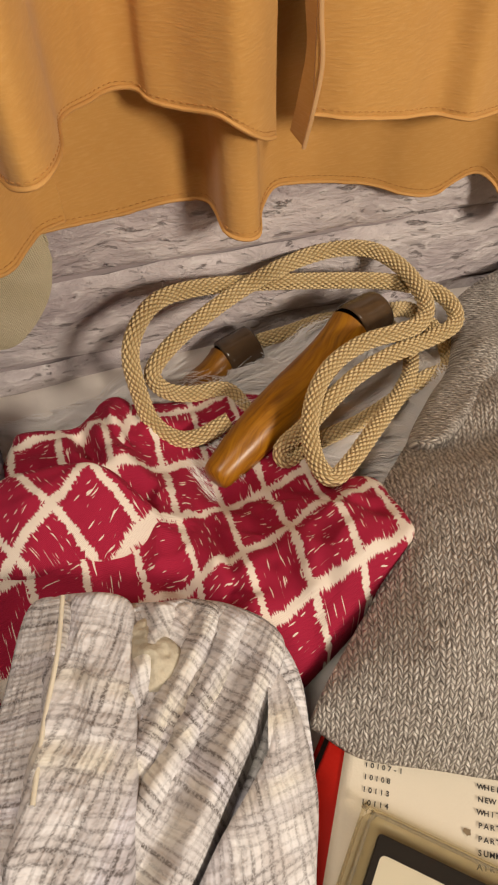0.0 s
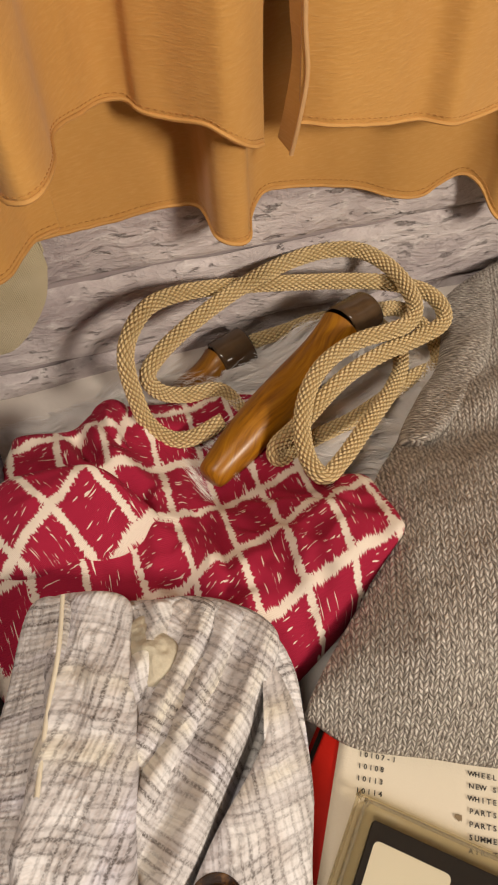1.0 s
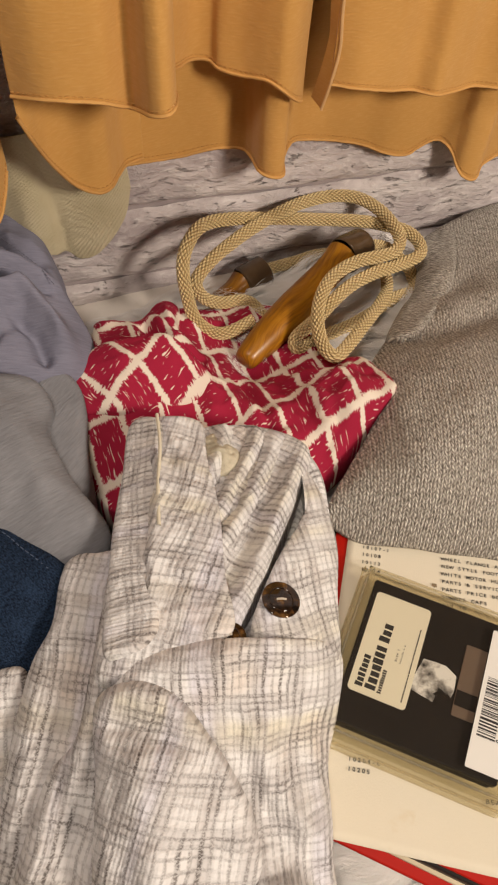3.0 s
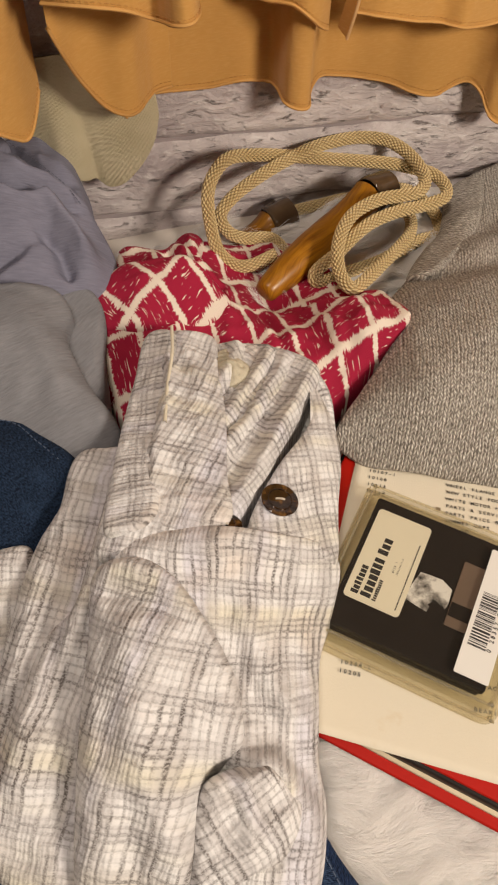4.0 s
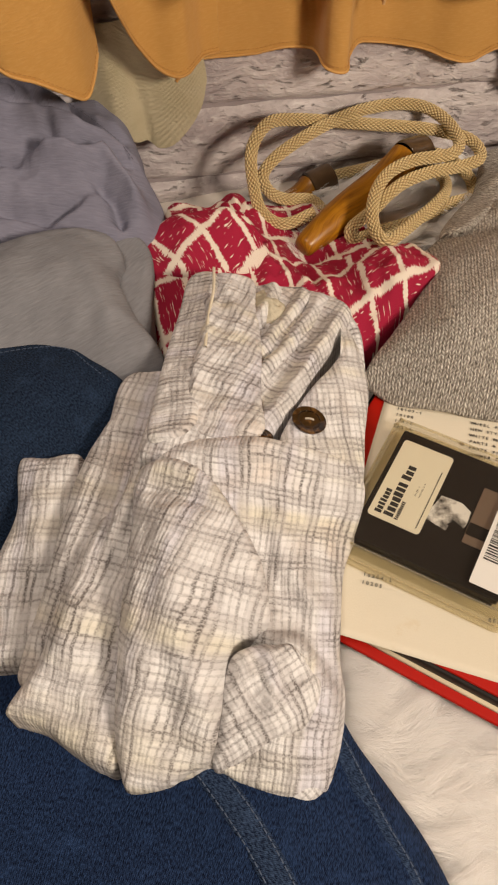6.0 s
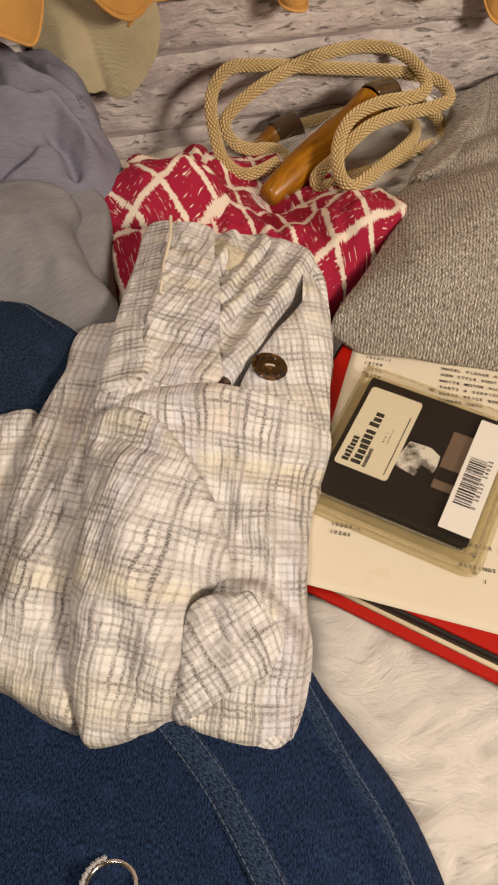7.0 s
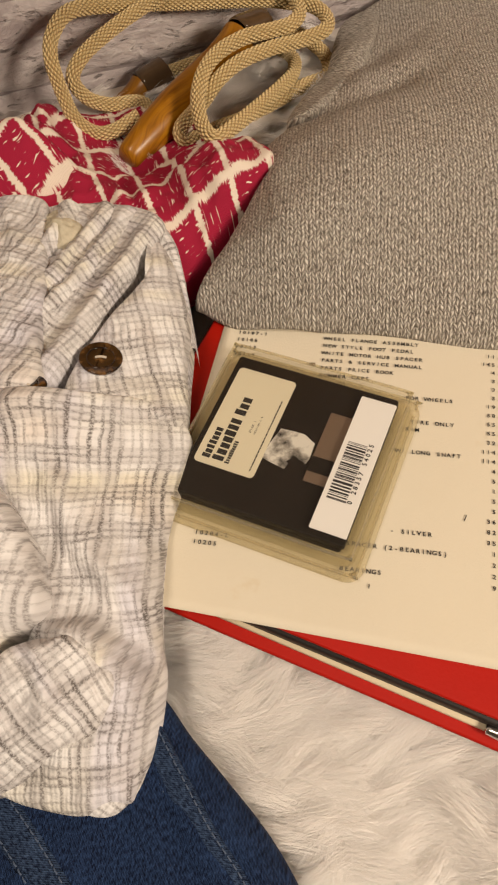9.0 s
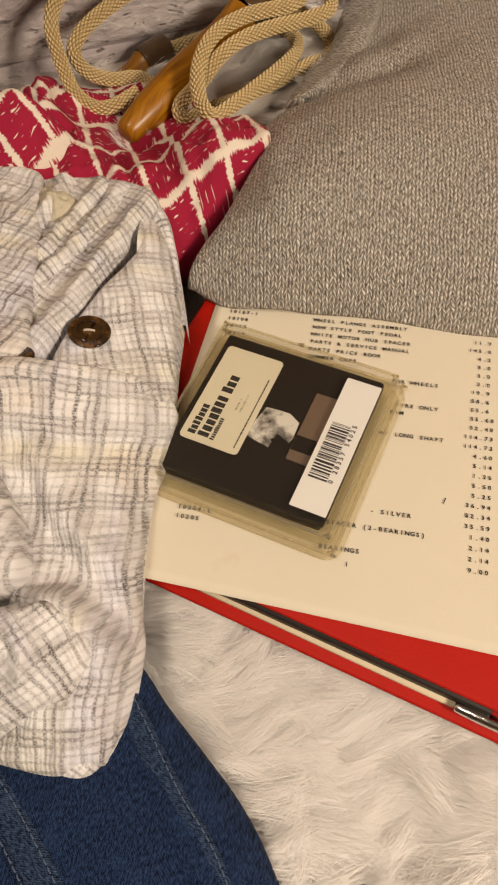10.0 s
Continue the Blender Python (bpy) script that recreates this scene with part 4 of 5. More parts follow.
# ---- checked blouse ----
def blouse():
    ob = thing("checked_blouse", "crinkled off-white checked cotton blouse lying open at the collar", "blouse", (-0.07, -0.02, 0.03))
    lower = [(-0.046, 0.140, 0.062), (-0.005, 0.134, 0.064), (0.020, 0.126, 0.066), (0.036, 0.110, 0.068), (0.039, 0.087, 0.069), (0.034, 0.053, 0.064), (0.023, 0.023, 0.058), (0.013, -0.005, 0.052),
             (0.000, -0.034, 0.048), (-0.013, -0.056, 0.044), (-0.028, -0.099, 0.040), (-0.033, -0.123, 0.042), (-0.042, -0.147, 0.048), (-0.055, -0.168, 0.055), (-0.075, -0.167, 0.058),
             (-0.12, -0.12, 0.07), (-0.11, 0.0, 0.085), (-0.085, 0.09, 0.08)]
    inner = [(0.0, 0.06, 0.050), (-0.014, 0.020, 0.066), (0.027, 0.060, 0.070), (0.010, 0.095, 0.042), (-0.02, 0.08, 0.046), (-0.05, -0.08, 0.065)]
    folds = [([(0.030, 0.112), (0.020, 0.075), (-0.008, 0.045), (-0.028, 0.012)], 0.0093, 0.0060), ([(0.021, 0.108), (0.005, 0.075), (-0.022, 0.045)], -0.0109, 0.0045),
             ([(0.010, 0.112), (-0.006, 0.080), (-0.030, 0.050)], 0.0109, 0.0060), ([(-0.002, 0.108), (-0.016, 0.085), (-0.034, 0.062)], -0.0124, 0.0045),
             ([(-0.012, 0.125), (-0.014, 0.105), (-0.030, 0.085)], 0.0093, 0.0060), ([(0.030, 0.085), (0.012, 0.055), (-0.004, 0.030)], -0.0078, 0.0040)]
    cloth("inside_back", ob, PLAID, lower, inner, (0.0, 0.04), folds, r=0.010, drop=0.007, base=0.022, turn=38, rough=0.0022, rough_size=0.016, n=300, rings=80, seed=21)

    # broad layers folded over one another inside the neck, each with one free edge
    layers = [([(0.040, 0.112, 0.070), (0.020, 0.134, 0.070), (-0.020, 0.140, 0.072), (-0.050, 0.120, 0.076), (-0.060, 0.060, 0.080), (-0.050, 0.010, 0.082), (-0.030, 0.022, 0.081), (0.002, 0.058, 0.077), (0.026, 0.088, 0.073)], 40),
              ([(0.030, 0.124, 0.073), (0.008, 0.140, 0.073), (-0.030, 0.136, 0.076), (-0.058, 0.100, 0.081), (-0.060, 0.050, 0.085), (-0.046, 0.036, 0.085), (-0.012, 0.072, 0.080), (0.016, 0.104, 0.076)], 30),
              ([(0.018, 0.132, 0.075), (0.000, 0.142, 0.076), (-0.034, 0.138, 0.079), (-0.056, 0.104, 0.084), (-0.052, 0.066, 0.086), (-0.034, 0.066, 0.085), (-0.010, 0.092, 0.081), (0.010, 0.114, 0.078)], 46),
              ([(-0.002, 0.138, 0.079), (-0.020, 0.142, 0.081), (-0.040, 0.130, 0.084), (-0.046, 0.100, 0.086), (-0.030, 0.094, 0.085), (-0.016, 0.108, 0.083), (-0.008, 0.122, 0.081)], 8)]
    for k, (ring, turn) in enumerate(layers):
        depth = (0.0165, 0.0135, 0.0125, 0.0125)[k]
        ring = [(x, y, z + depth) for x, y, z in ring]
        free = [(x, y) for x, y, z in ring[-4:]] + [ring[0][:2]]
        lip = [(x - 0.004, y + 0.004) for x, y in free]
        gully = [(x - 0.013, y + 0.010) for x, y in free]
        cloth("neck_layer", ob, PLAID, ring, [], None, [(lip, 0.0040, 0.0045), (gully, -0.0025 if k == 0 else -0.0045, 0.005)], r=0.006, drop=0.006, base=0.036, turn=turn, crease=0.0012, crease_size=0.016, rough=0.0014, rough_size=0.012,
              n=200, rings=44, seed=50 + k)
    facing = [(-0.025, 0.129, 0.093), (-0.015, 0.135, 0.093), (-0.009, 0.125, 0.093), (-0.004, 0.116, 0.093), (-0.009, 0.105, 0.093), (-0.02, 0.1, 0.093), (-0.025, 0.11, 0.093)]
    cloth("lace_facing", ob, LACE, facing, [(-0.018, 0.116, 0.098)], None, [], r=0.004, drop=0.004, base=0.080, turn=20, crease=0.0030, crease_size=0.008, rough=0.0016, rough_size=0.006, n=90, rings=22, label="crumpled cream lace facing", seed=57)
    ribbon("back_collar", ob, PLAID, [(-0.040, 0.146, 0.085), (-0.020, 0.142, 0.084), (-0.002, 0.137, 0.083), (0.018, 0.129, 0.082), (0.033, 0.114, 0.080), (0.0380, 0.096, 0.077), (0.0360, 0.078, 0.070), (0.0330, 0.060, 0.058), (0.0300, 0.046, 0.046)], 0.0042, 0.0016,
           "narrow folded-down collar edge of the same check", seed=55, sag=0.018)
    shoulder = [(0.031, 0.104, 0.083), (0.0365, 0.088, 0.079), (0.035, 0.053, 0.074), (0.024, 0.023, 0.068), (0.015, -0.005, 0.060), (0.005, -0.012, 0.075), (-0.020, -0.004, 0.090), (-0.036, 0.006, 0.095),
                (-0.014, 0.036, 0.094), (0.010, 0.058, 0.093), (0.022, 0.072, 0.091), (0.028, 0.090, 0.088)]
    cloth("front_edge", ob, PLAID, shoulder, [(-0.010, 0.016, 0.090), (0.018, 0.035, 0.082)], None, [([(0.020, 0.06), (0.004, 0.035), (-0.02, 0.008)], 0.0020, 0.0050)],
          r=0.006, drop=0.004, base=0.045, turn=-6, rough=0.0016, rough_size=0.014, n=200, rings=40, seed=23)
    collar = [(-0.060, 0.152, 0.096), (-0.038, 0.152, 0.099), (-0.020, 0.143, 0.096), (-0.024, 0.118, 0.098), (-0.030, 0.076, 0.103), (-0.039, 0.040, 0.106), (-0.047, 0.004, 0.110), (-0.080, 0.002, 0.115),
              (-0.113, -0.002, 0.116), (-0.106, 0.030, 0.112), (-0.097, 0.056, 0.108), (-0.088, 0.084, 0.106), (-0.075, 0.118, 0.100)]
    cloth("collar", ob, PLAID, collar, [(-0.06, 0.06, 0.112), (-0.045, 0.11, 0.106)], None,
          [([(-0.052, 0.145), (-0.056, 0.10), (-0.074, 0.055), (-0.085, 0.01)], 0.0054, 0.0045), ([(-0.060, 0.14), (-0.066, 0.10), (-0.084, 0.05)], -0.0039, 0.0040)],
          r=0.005, drop=0.004, base=0.066, turn=-31, crease=0.0024, crease_size=0.02, rough=0.0018, rough_size=0.014, n=240, rings=50, seed=25)
    band = [(-0.062, 0.151, 0.101), (-0.045, 0.147, 0.104), (-0.050, 0.122, 0.108), (-0.058, 0.096, 0.111), (-0.066, 0.062, 0.115), (-0.076, 0.048, 0.117), (-0.082, 0.012, 0.120), (-0.108, 0.008, 0.119),
            (-0.100, 0.042, 0.115), (-0.088, 0.080, 0.110), (-0.076, 0.114, 0.104)]
    cloth("button_band", ob, PLAID, band, [], None, [], r=0.004, drop=0.003, base=0.075, turn=-100, rough=0.0012, rough_size=0.012, n=180, rings=30, seed=26)
    tube("piping", ob, PIPING, [(-0.046, 0.148, 0.106), (-0.051, 0.122, 0.1105), (-0.059, 0.096, 0.1135), (-0.066, 0.068, 0.1170)], 0.0010, step=0.0015, around=10)
    front = [(-0.113, -0.008, 0.112), (-0.098, 0.007, 0.117), (-0.073, 0.006, 0.117), (-0.046, 0.001, 0.115), (-0.020, -0.002, 0.100), (0.004, -0.004, 0.080), (0.015, -0.010, 0.057), (0.001, -0.036, 0.051),
             (-0.012, -0.056, 0.047), (-0.027, -0.099, 0.044), (-0.031, -0.123, 0.044), (-0.041, -0.148, 0.050), (-0.0525, -0.1655, 0.057), (-0.0555, -0.169, 0.058), (-0.060, -0.1685, 0.058), (-0.075, -0.168, 0.059), (-0.095, -0.157, 0.062),
             (-0.107, -0.148, 0.070), (-0.120, -0.150, 0.066), (-0.138, -0.148, 0.066), (-0.140, -0.130, 0.072), (-0.132, -0.085, 0.086), (-0.122, -0.054, 0.094), (-0.116, -0.022, 0.104)]
    inner = [(-0.076, -0.041, 0.100), (-0.064, -0.077, 0.080), (-0.050, -0.123, 0.072), (-0.105, -0.130, 0.072), (-0.10, -0.06, 0.094), (-0.03, -0.03, 0.082), (-0.030, -0.085, 0.064)]
    folds = [([(-0.064, -0.030), (-0.058, -0.065), (-0.045, -0.092), (-0.035, -0.112), (-0.045, -0.135)], -0.0093, 0.0080), ([(-0.050, -0.030), (-0.046, -0.075), (-0.030, -0.098), (-0.024, -0.12)], 0.0062, 0.0080),
             ([(-0.085, -0.090), (-0.078, -0.115), (-0.098, -0.150)], -0.0109, 0.0070), ([(-0.07, -0.105), (-0.055, -0.108), (-0.040, -0.13), (-0.045, -0.15)], 0.0093, 0.0080),
             ([(-0.105, -0.005), (-0.07, -0.008), (-0.04, -0.012)], 0.0047, 0.0060), ([(-0.116, -0.02), (-0.09, -0.022), (-0.075, -0.035), (-0.068, -0.06)], -0.0047, 0.0060),
             ([(-0.11, -0.10), (-0.115, -0.15)], 0.0020, 0.0100)]
    cloth("front_panel", ob, PLAID, front, inner, (-0.07, -0.075), folds, r=0.010, drop=0.008, base=0.030, turn=-20, crease=0.0018, crease_size=0.022, rough=0.0024, rough_size=0.018, n=320, rings=80, seed=27)
    over = [(-0.117, -0.008, 0.117), (-0.125, -0.043, 0.116), (-0.134, -0.075, 0.112), (-0.141, -0.103, 0.104), (-0.147, -0.129, 0.092), (-0.148, -0.146, 0.08), (-0.145, -0.152, 0.077), (-0.128, -0.153, 0.076), (-0.117, -0.149, 0.077), (-0.107, -0.147, 0.079), (-0.1, -0.137, 0.088), (-0.091, -0.113, 0.092), (-0.083, -0.103, 0.096), (-0.067, -0.095, 0.098), (-0.063, -0.075, 0.102), (-0.065, -0.059, 0.106), (-0.071, -0.039, 0.11), (-0.08, -0.018, 0.114), (-0.095, -0.005, 0.117)]
    folds = [([(-0.112, -0.010), (-0.088, -0.018), (-0.070, -0.040), (-0.066, -0.072)], 0.0050, 0.0080), ([(-0.10, -0.03), (-0.108, -0.07), (-0.118, -0.12)], 0.0030, 0.0120),
             ([(-0.118, -0.10), (-0.124, -0.145)], -0.0045, 0.0060), ([(-0.096, -0.095), (-0.108, -0.140)], 0.0045, 0.0070), ([(-0.120, -0.02), (-0.100, -0.025), (-0.085, -0.045)], -0.0030, 0.0050)]
    cloth("front_overlap", ob, PLAID, over, [(-0.080, -0.045, 0.117), (-0.10, -0.06, 0.123), (-0.112, -0.105, 0.114), (-0.085, -0.085, 0.108)], (-0.105, -0.075), folds, r=0.008, drop=0.008, base=0.055, turn=-32, crease=0.0016, crease_size=0.022,
          rough=0.0020, rough_size=0.018, n=280, rings=70, seed=28)
    pouch = [(-0.089, -0.108, 0.092), (-0.074, -0.104, 0.092), (-0.064, -0.105, 0.088), (-0.052, -0.111, 0.082), (-0.046, -0.119, 0.078), (-0.046, -0.126, 0.076), (-0.054, -0.138, 0.074), (-0.065, -0.145, 0.073), (-0.08, -0.147, 0.074), (-0.097, -0.151, 0.072), (-0.106, -0.148, 0.074), (-0.099, -0.127, 0.084)]
    cloth("gathered_hem", ob, PLAID, pouch, [(-0.058, -0.108, 0.094), (-0.066, -0.130, 0.088)], None, [([(-0.088, -0.105), (-0.070, -0.112), (-0.052, -0.112)], 0.0040, 0.0060), ([(-0.084, -0.125), (-0.066, -0.125), (-0.052, -0.122)], -0.0040, 0.0045),
          ([(-0.088, -0.140), (-0.070, -0.140)], 0.0030, 0.0060)], r=0.010, drop=0.010, base=0.045, turn=22, crease=0.0020, crease_size=0.018, rough=0.0022, rough_size=0.015, n=180, rings=40, seed=30)
    # the side and the sleeve lie in long flat folds beneath it
    low_fold = [(-0.184, 0.033, 0.092), (-0.167, 0.03, 0.094), (-0.148, 0.027, 0.094), (-0.15, 0.004, 0.092), (-0.163, -0.025, 0.086), (-0.181, -0.076, 0.082), (-0.198, -0.084, 0.078), (-0.215, -0.074, 0.076), (-0.206, -0.032, 0.08), (-0.191, -0.005, 0.086), (-0.187, 0.007, 0.089)]
    cloth("sleeve_end", ob, PLAID, low_fold, [], None, [([(-0.168, 0.02), (-0.182, -0.05)], 0.0040, 0.0080)], r=0.008, drop=0.008, base=0.030, turn=-14, crease=0.0014, crease_size=0.02, rough=0.0018, rough_size=0.016, n=160, rings=36, seed=35)
    mid_fold = [(-0.114, 0.076, 0.1), (-0.101, 0.074, 0.102), (-0.089, 0.063, 0.104), (-0.111, 0.002, 0.104), (-0.128, -0.03, 0.1), (-0.158, -0.061, 0.092), (-0.175, -0.092, 0.086), (-0.192, -0.092, 0.084), (-0.177, -0.057, 0.092), (-0.167, -0.028, 0.094), (-0.156, 0.004, 0.094), (-0.144, 0.028, 0.095), (-0.131, 0.044, 0.096), (-0.124, 0.065, 0.098)]
    cloth("sleeve", ob, PLAID, mid_fold, [], (-0.142, -0.01), [([(-0.118, 0.060), (-0.140, 0.01), (-0.168, -0.07)], 0.0040, 0.0080)], r=0.008, drop=0.008, base=0.035, turn=-24, crease=0.0014, crease_size=0.02, rough=0.0018, rough_size=0.016, n=200, rings=40, seed=36)
    side = [(-0.092, 0.067, 0.104), (-0.105, 0.039, 0.106), (-0.119, 0.005, 0.108), (-0.13, -0.019, 0.108), (-0.145, -0.029, 0.104), (-0.163, -0.057, 0.1), (-0.177, -0.087, 0.096), (-0.196, -0.107, 0.09), (-0.193, -0.111, 0.086), (-0.182, -0.117, 0.084), (-0.171, -0.128, 0.082), (-0.158, -0.139, 0.081), (-0.148, -0.14, 0.08), (-0.134, -0.102, 0.096), (-0.124, -0.059, 0.104), (-0.109, -0.005, 0.108), (-0.09, 0.034, 0.108)]
    cloth("side_panel", ob, PLAID, side, [(-0.150, -0.075, 0.106)], (-0.145, -0.07), [([(-0.100, 0.045), (-0.120, -0.005), (-0.140, -0.06)], 0.0040, 0.0060), ([(-0.128, -0.03), (-0.146, -0.08), (-0.155, -0.13)], -0.0035, 0.0050),
          ([(-0.150, -0.05), (-0.168, -0.10)], 0.0040, 0.0070)], r=0.008, drop=0.008, base=0.030, turn=-25, crease=0.0016, crease_size=0.022, rough=0.0020, rough_size=0.018, n=240, rings=50, seed=29)

    def button(at, tilt, radius):
        m = Matrix.Translation(at) @ Euler([radians(a) for a in tilt]).to_matrix().to_4x4()
        bm = bmesh.new()
        bmesh.ops.create_cone(bm, cap_ends=True, segments=40, radius1=radius * 0.9, radius2=radius, depth=0.0026, matrix=m)
        rim = [e for e in bm.edges if len(e.link_faces) == 2 and any(len(f.verts) > 4 for f in e.link_faces)]
        bmesh.ops.bevel(bm, geom=rim, offset=0.0008, segments=3, profile=0.5, affect="EDGES")
        but = part("button", bm, TORTOISE, ob, "shiny dark tortoiseshell button")
        pts = [m @ Vector((radius * 0.24 * k, 0, 0.0014 + 0.0006 * (1 - k * k))) for k in (-1, -0.5, 0, 0.5, 1)]
        tube("thread", but, THREAD, [tuple(p) for p in pts], 0.0006, step=0.0008, around=8)
        ring = [m @ Vector((radius * 0.62 * math.cos(a), radius * 0.62 * math.sin(a), 0.0013)) for a in [k * math.pi / 12 for k in range(25)]]
        tube("groove_ring", but, TORTOISE, [tuple(p) for p in ring], 0.0004, step=0.001, around=6)

    button((-0.0150, 0.0185, 0.0925), (-4, 14, -14), 0.0108)
    button((-0.050, 0.0035, 0.1065), (-22, 6, -14), 0.0100)
    return at_home(ob)


# ---- denim ----
def skirt():
    ob = thing("denim_garment", "dark blue faded denim garment with raised felled seams", "denim", (-0.1, -0.2, 0.01))
    outline = [(-0.040, -0.118, 0.040), (-0.030, -0.145, 0.030), (-0.020, -0.168, 0.026), (-0.009, -0.195, 0.022), (-0.003, -0.222, 0.020), (-0.002, -0.255, 0.020), (-0.01, -0.33, 0.020), (-0.12, -0.36, 0.03),
               (-0.25, -0.34, 0.03), (-0.30, -0.22, 0.04), (-0.27, -0.10, 0.06), (-0.20, -0.02, 0.08), (-0.12, -0.03, 0.07), (-0.07, -0.06, 0.05)]
    inner = [(-0.050, -0.162, 0.046), (-0.039, -0.206, 0.040), (-0.115, -0.152, 0.052), (-0.094, -0.180, 0.054), (-0.15, -0.20, 0.052), (-0.08, -0.25, 0.045), (-0.2, -0.25, 0.045)]
    cloth("panel", ob, DENIM, outline, inner, (-0.12, -0.19), [([(-0.108, -0.145), (-0.094, -0.18), (-0.078, -0.235), (-0.06, -0.31)], 0.0012, 0.006),
          ([(-0.048, -0.15), (-0.043, -0.19), (-0.036, -0.22), (-0.030, -0.28)], -0.003, 0.004)], r=0.014, drop=0.010, base=-0.005, turn=-20, crease=0.0012, crease_size=0.06, rough=0.0018, rough_size=0.05, n=260, rings=60, seed=31)
    shape = plate(outline + inner)

    def seam(line, lift, width, name):
        p = spline(line, 60)
        p = np.column_stack([p, shape(p) + lift])
        tan = np.gradient(p[:, :2], axis=0)
        nrm = np.column_stack([-tan[:, 1], tan[:, 0]]) / np.linalg.norm(tan, axis=1)[:, None]
        rows, prof = [], [(-1, -0.004), (-0.9, 0.0), (-0.4, 0.0006), (0.4, 0.0006), (0.9, 0.0), (1, -0.004)]
        for a, h in prof:
            rough = waves(p[:, :2], 0.008, 0.0007, 40 + a)
            rows.append(np.column_stack([p[:, :2] + nrm * a * width, p[:, 2] + h + rough]))
        v = np.vstack(rows)
        faces = [(i * 60 + j, i * 60 + j + 1, (i + 1) * 60 + j + 1, (i + 1) * 60 + j) for i in range(len(prof) - 1) for j in range(59)]
        sm = link_mesh(name, v, faces, FADED_DENIM, ob, "raised worn double-stitched seam", v[:, :2] @ np.array([[0.8, -0.6], [0.6, 0.8]]))
        for a in (-0.72, 0.72):
            stitches("seam_stitching", sm, STITCH, np.column_stack([p[:, :2] + nrm * a * width, p[:, 2] + 0.0006]), 0.0005, 0.0026, 0.0009, 0.0003)

    seam([(-0.115, -0.138), (-0.107, -0.152), (-0.092, -0.185), (-0.078, -0.232), (-0.068, -0.28)], 0.0022, 0.0075, "felled_seam")
    seam([(-0.046, -0.135), (-0.040, -0.162), (-0.034, -0.188), (-0.026, -0.215), (-0.022, -0.26)], 0.0006, 0.0065, "felled_seam")
    return at_home(ob)


def jeans():
    ob = thing("dark_denim_garment", "folded dark navy denim garment under the blouse sleeve", "denim", (-0.2, 0.06, 0.02))
    outline = [(-0.188, 0.118, 0.100), (-0.150, 0.113, 0.099), (-0.134, 0.094, 0.099), (-0.117, 0.073, 0.098), (-0.105, 0.045, 0.085), (-0.12, 0.0, 0.065), (-0.16, -0.03, 0.055), (-0.21, -0.03, 0.055),
               (-0.30, 0.0, 0.08), (-0.33, 0.08, 0.085), (-0.26, 0.118, 0.095)]
    cloth("panel", ob, DARK_DENIM, outline, [(-0.2, 0.06, 0.102), (-0.15, 0.075, 0.102), (-0.16, 0.02, 0.085)], None, [([(-0.15, 0.10), (-0.20, 0.04)], 0.002, 0.02)], r=0.007, drop=0.006, base=0.01, turn=30,
          rough=0.002, rough_size=0.05, n=200, rings=44, seed=33)
    line = spline([(-0.255, 0.108, 0.0985), (-0.19, 0.108, 0.1015), (-0.152, 0.104, 0.1010), (-0.136, 0.085, 0.1010), (-0.124, 0.068, 0.0990)], 60)
    stitches("edge_stitching", ob, STITCH, line, 0.0006, 0.0026, 0.0010, 0.00025)
    return at_home(ob)


# ---- grey sweatshirt and lavender shirt ----
def grey_top():
    ob = thing("grey_sweatshirt", "folded light grey jersey sweatshirt on the pile", "sweatshirt", (-0.17, 0.15, 0.02))
    outline = [(-0.181, 0.201, 0.117), (-0.140, 0.204, 0.118), (-0.112, 0.196, 0.116), (-0.104, 0.178, 0.112), (-0.110, 0.157, 0.112), (-0.102, 0.120, 0.106), (-0.090, 0.088, 0.100), (-0.100, 0.072, 0.094),
               (-0.121, 0.066, 0.090), (-0.15, 0.095, 0.090), (-0.20, 0.10, 0.088), (-0.30, 0.11, 0.085), (-0.32, 0.19, 0.10), (-0.25, 0.203, 0.112)]
    cloth("folded_body", ob, GREY, outline, [(-0.15, 0.15, 0.121), (-0.2, 0.15, 0.121), (-0.115, 0.10, 0.108)], (-0.17, 0.14), [([(-0.135, 0.19), (-0.125, 0.14), (-0.115, 0.10)], 0.003, 0.008)],
          r=0.012, drop=0.010, base=0.010, turn=18, crease=0.0030, crease_size=0.05, rough=0.0030, rough_size=0.04, n=220, rings=50, seed=41)
    low = [(-0.112, 0.200, 0.100), (-0.092, 0.208, 0.098), (-0.084, 0.190, 0.094), (-0.090, 0.155, 0.090), (-0.096, 0.120, 0.088), (-0.110, 0.12, 0.09), (-0.125, 0.16, 0.095)]
    cloth("inner_fold", ob, GREY, low, [], None, [], r=0.006, drop=0.006, base=0.01, turn=40, n=120, rings=24, seed=43)
    return at_home(ob)


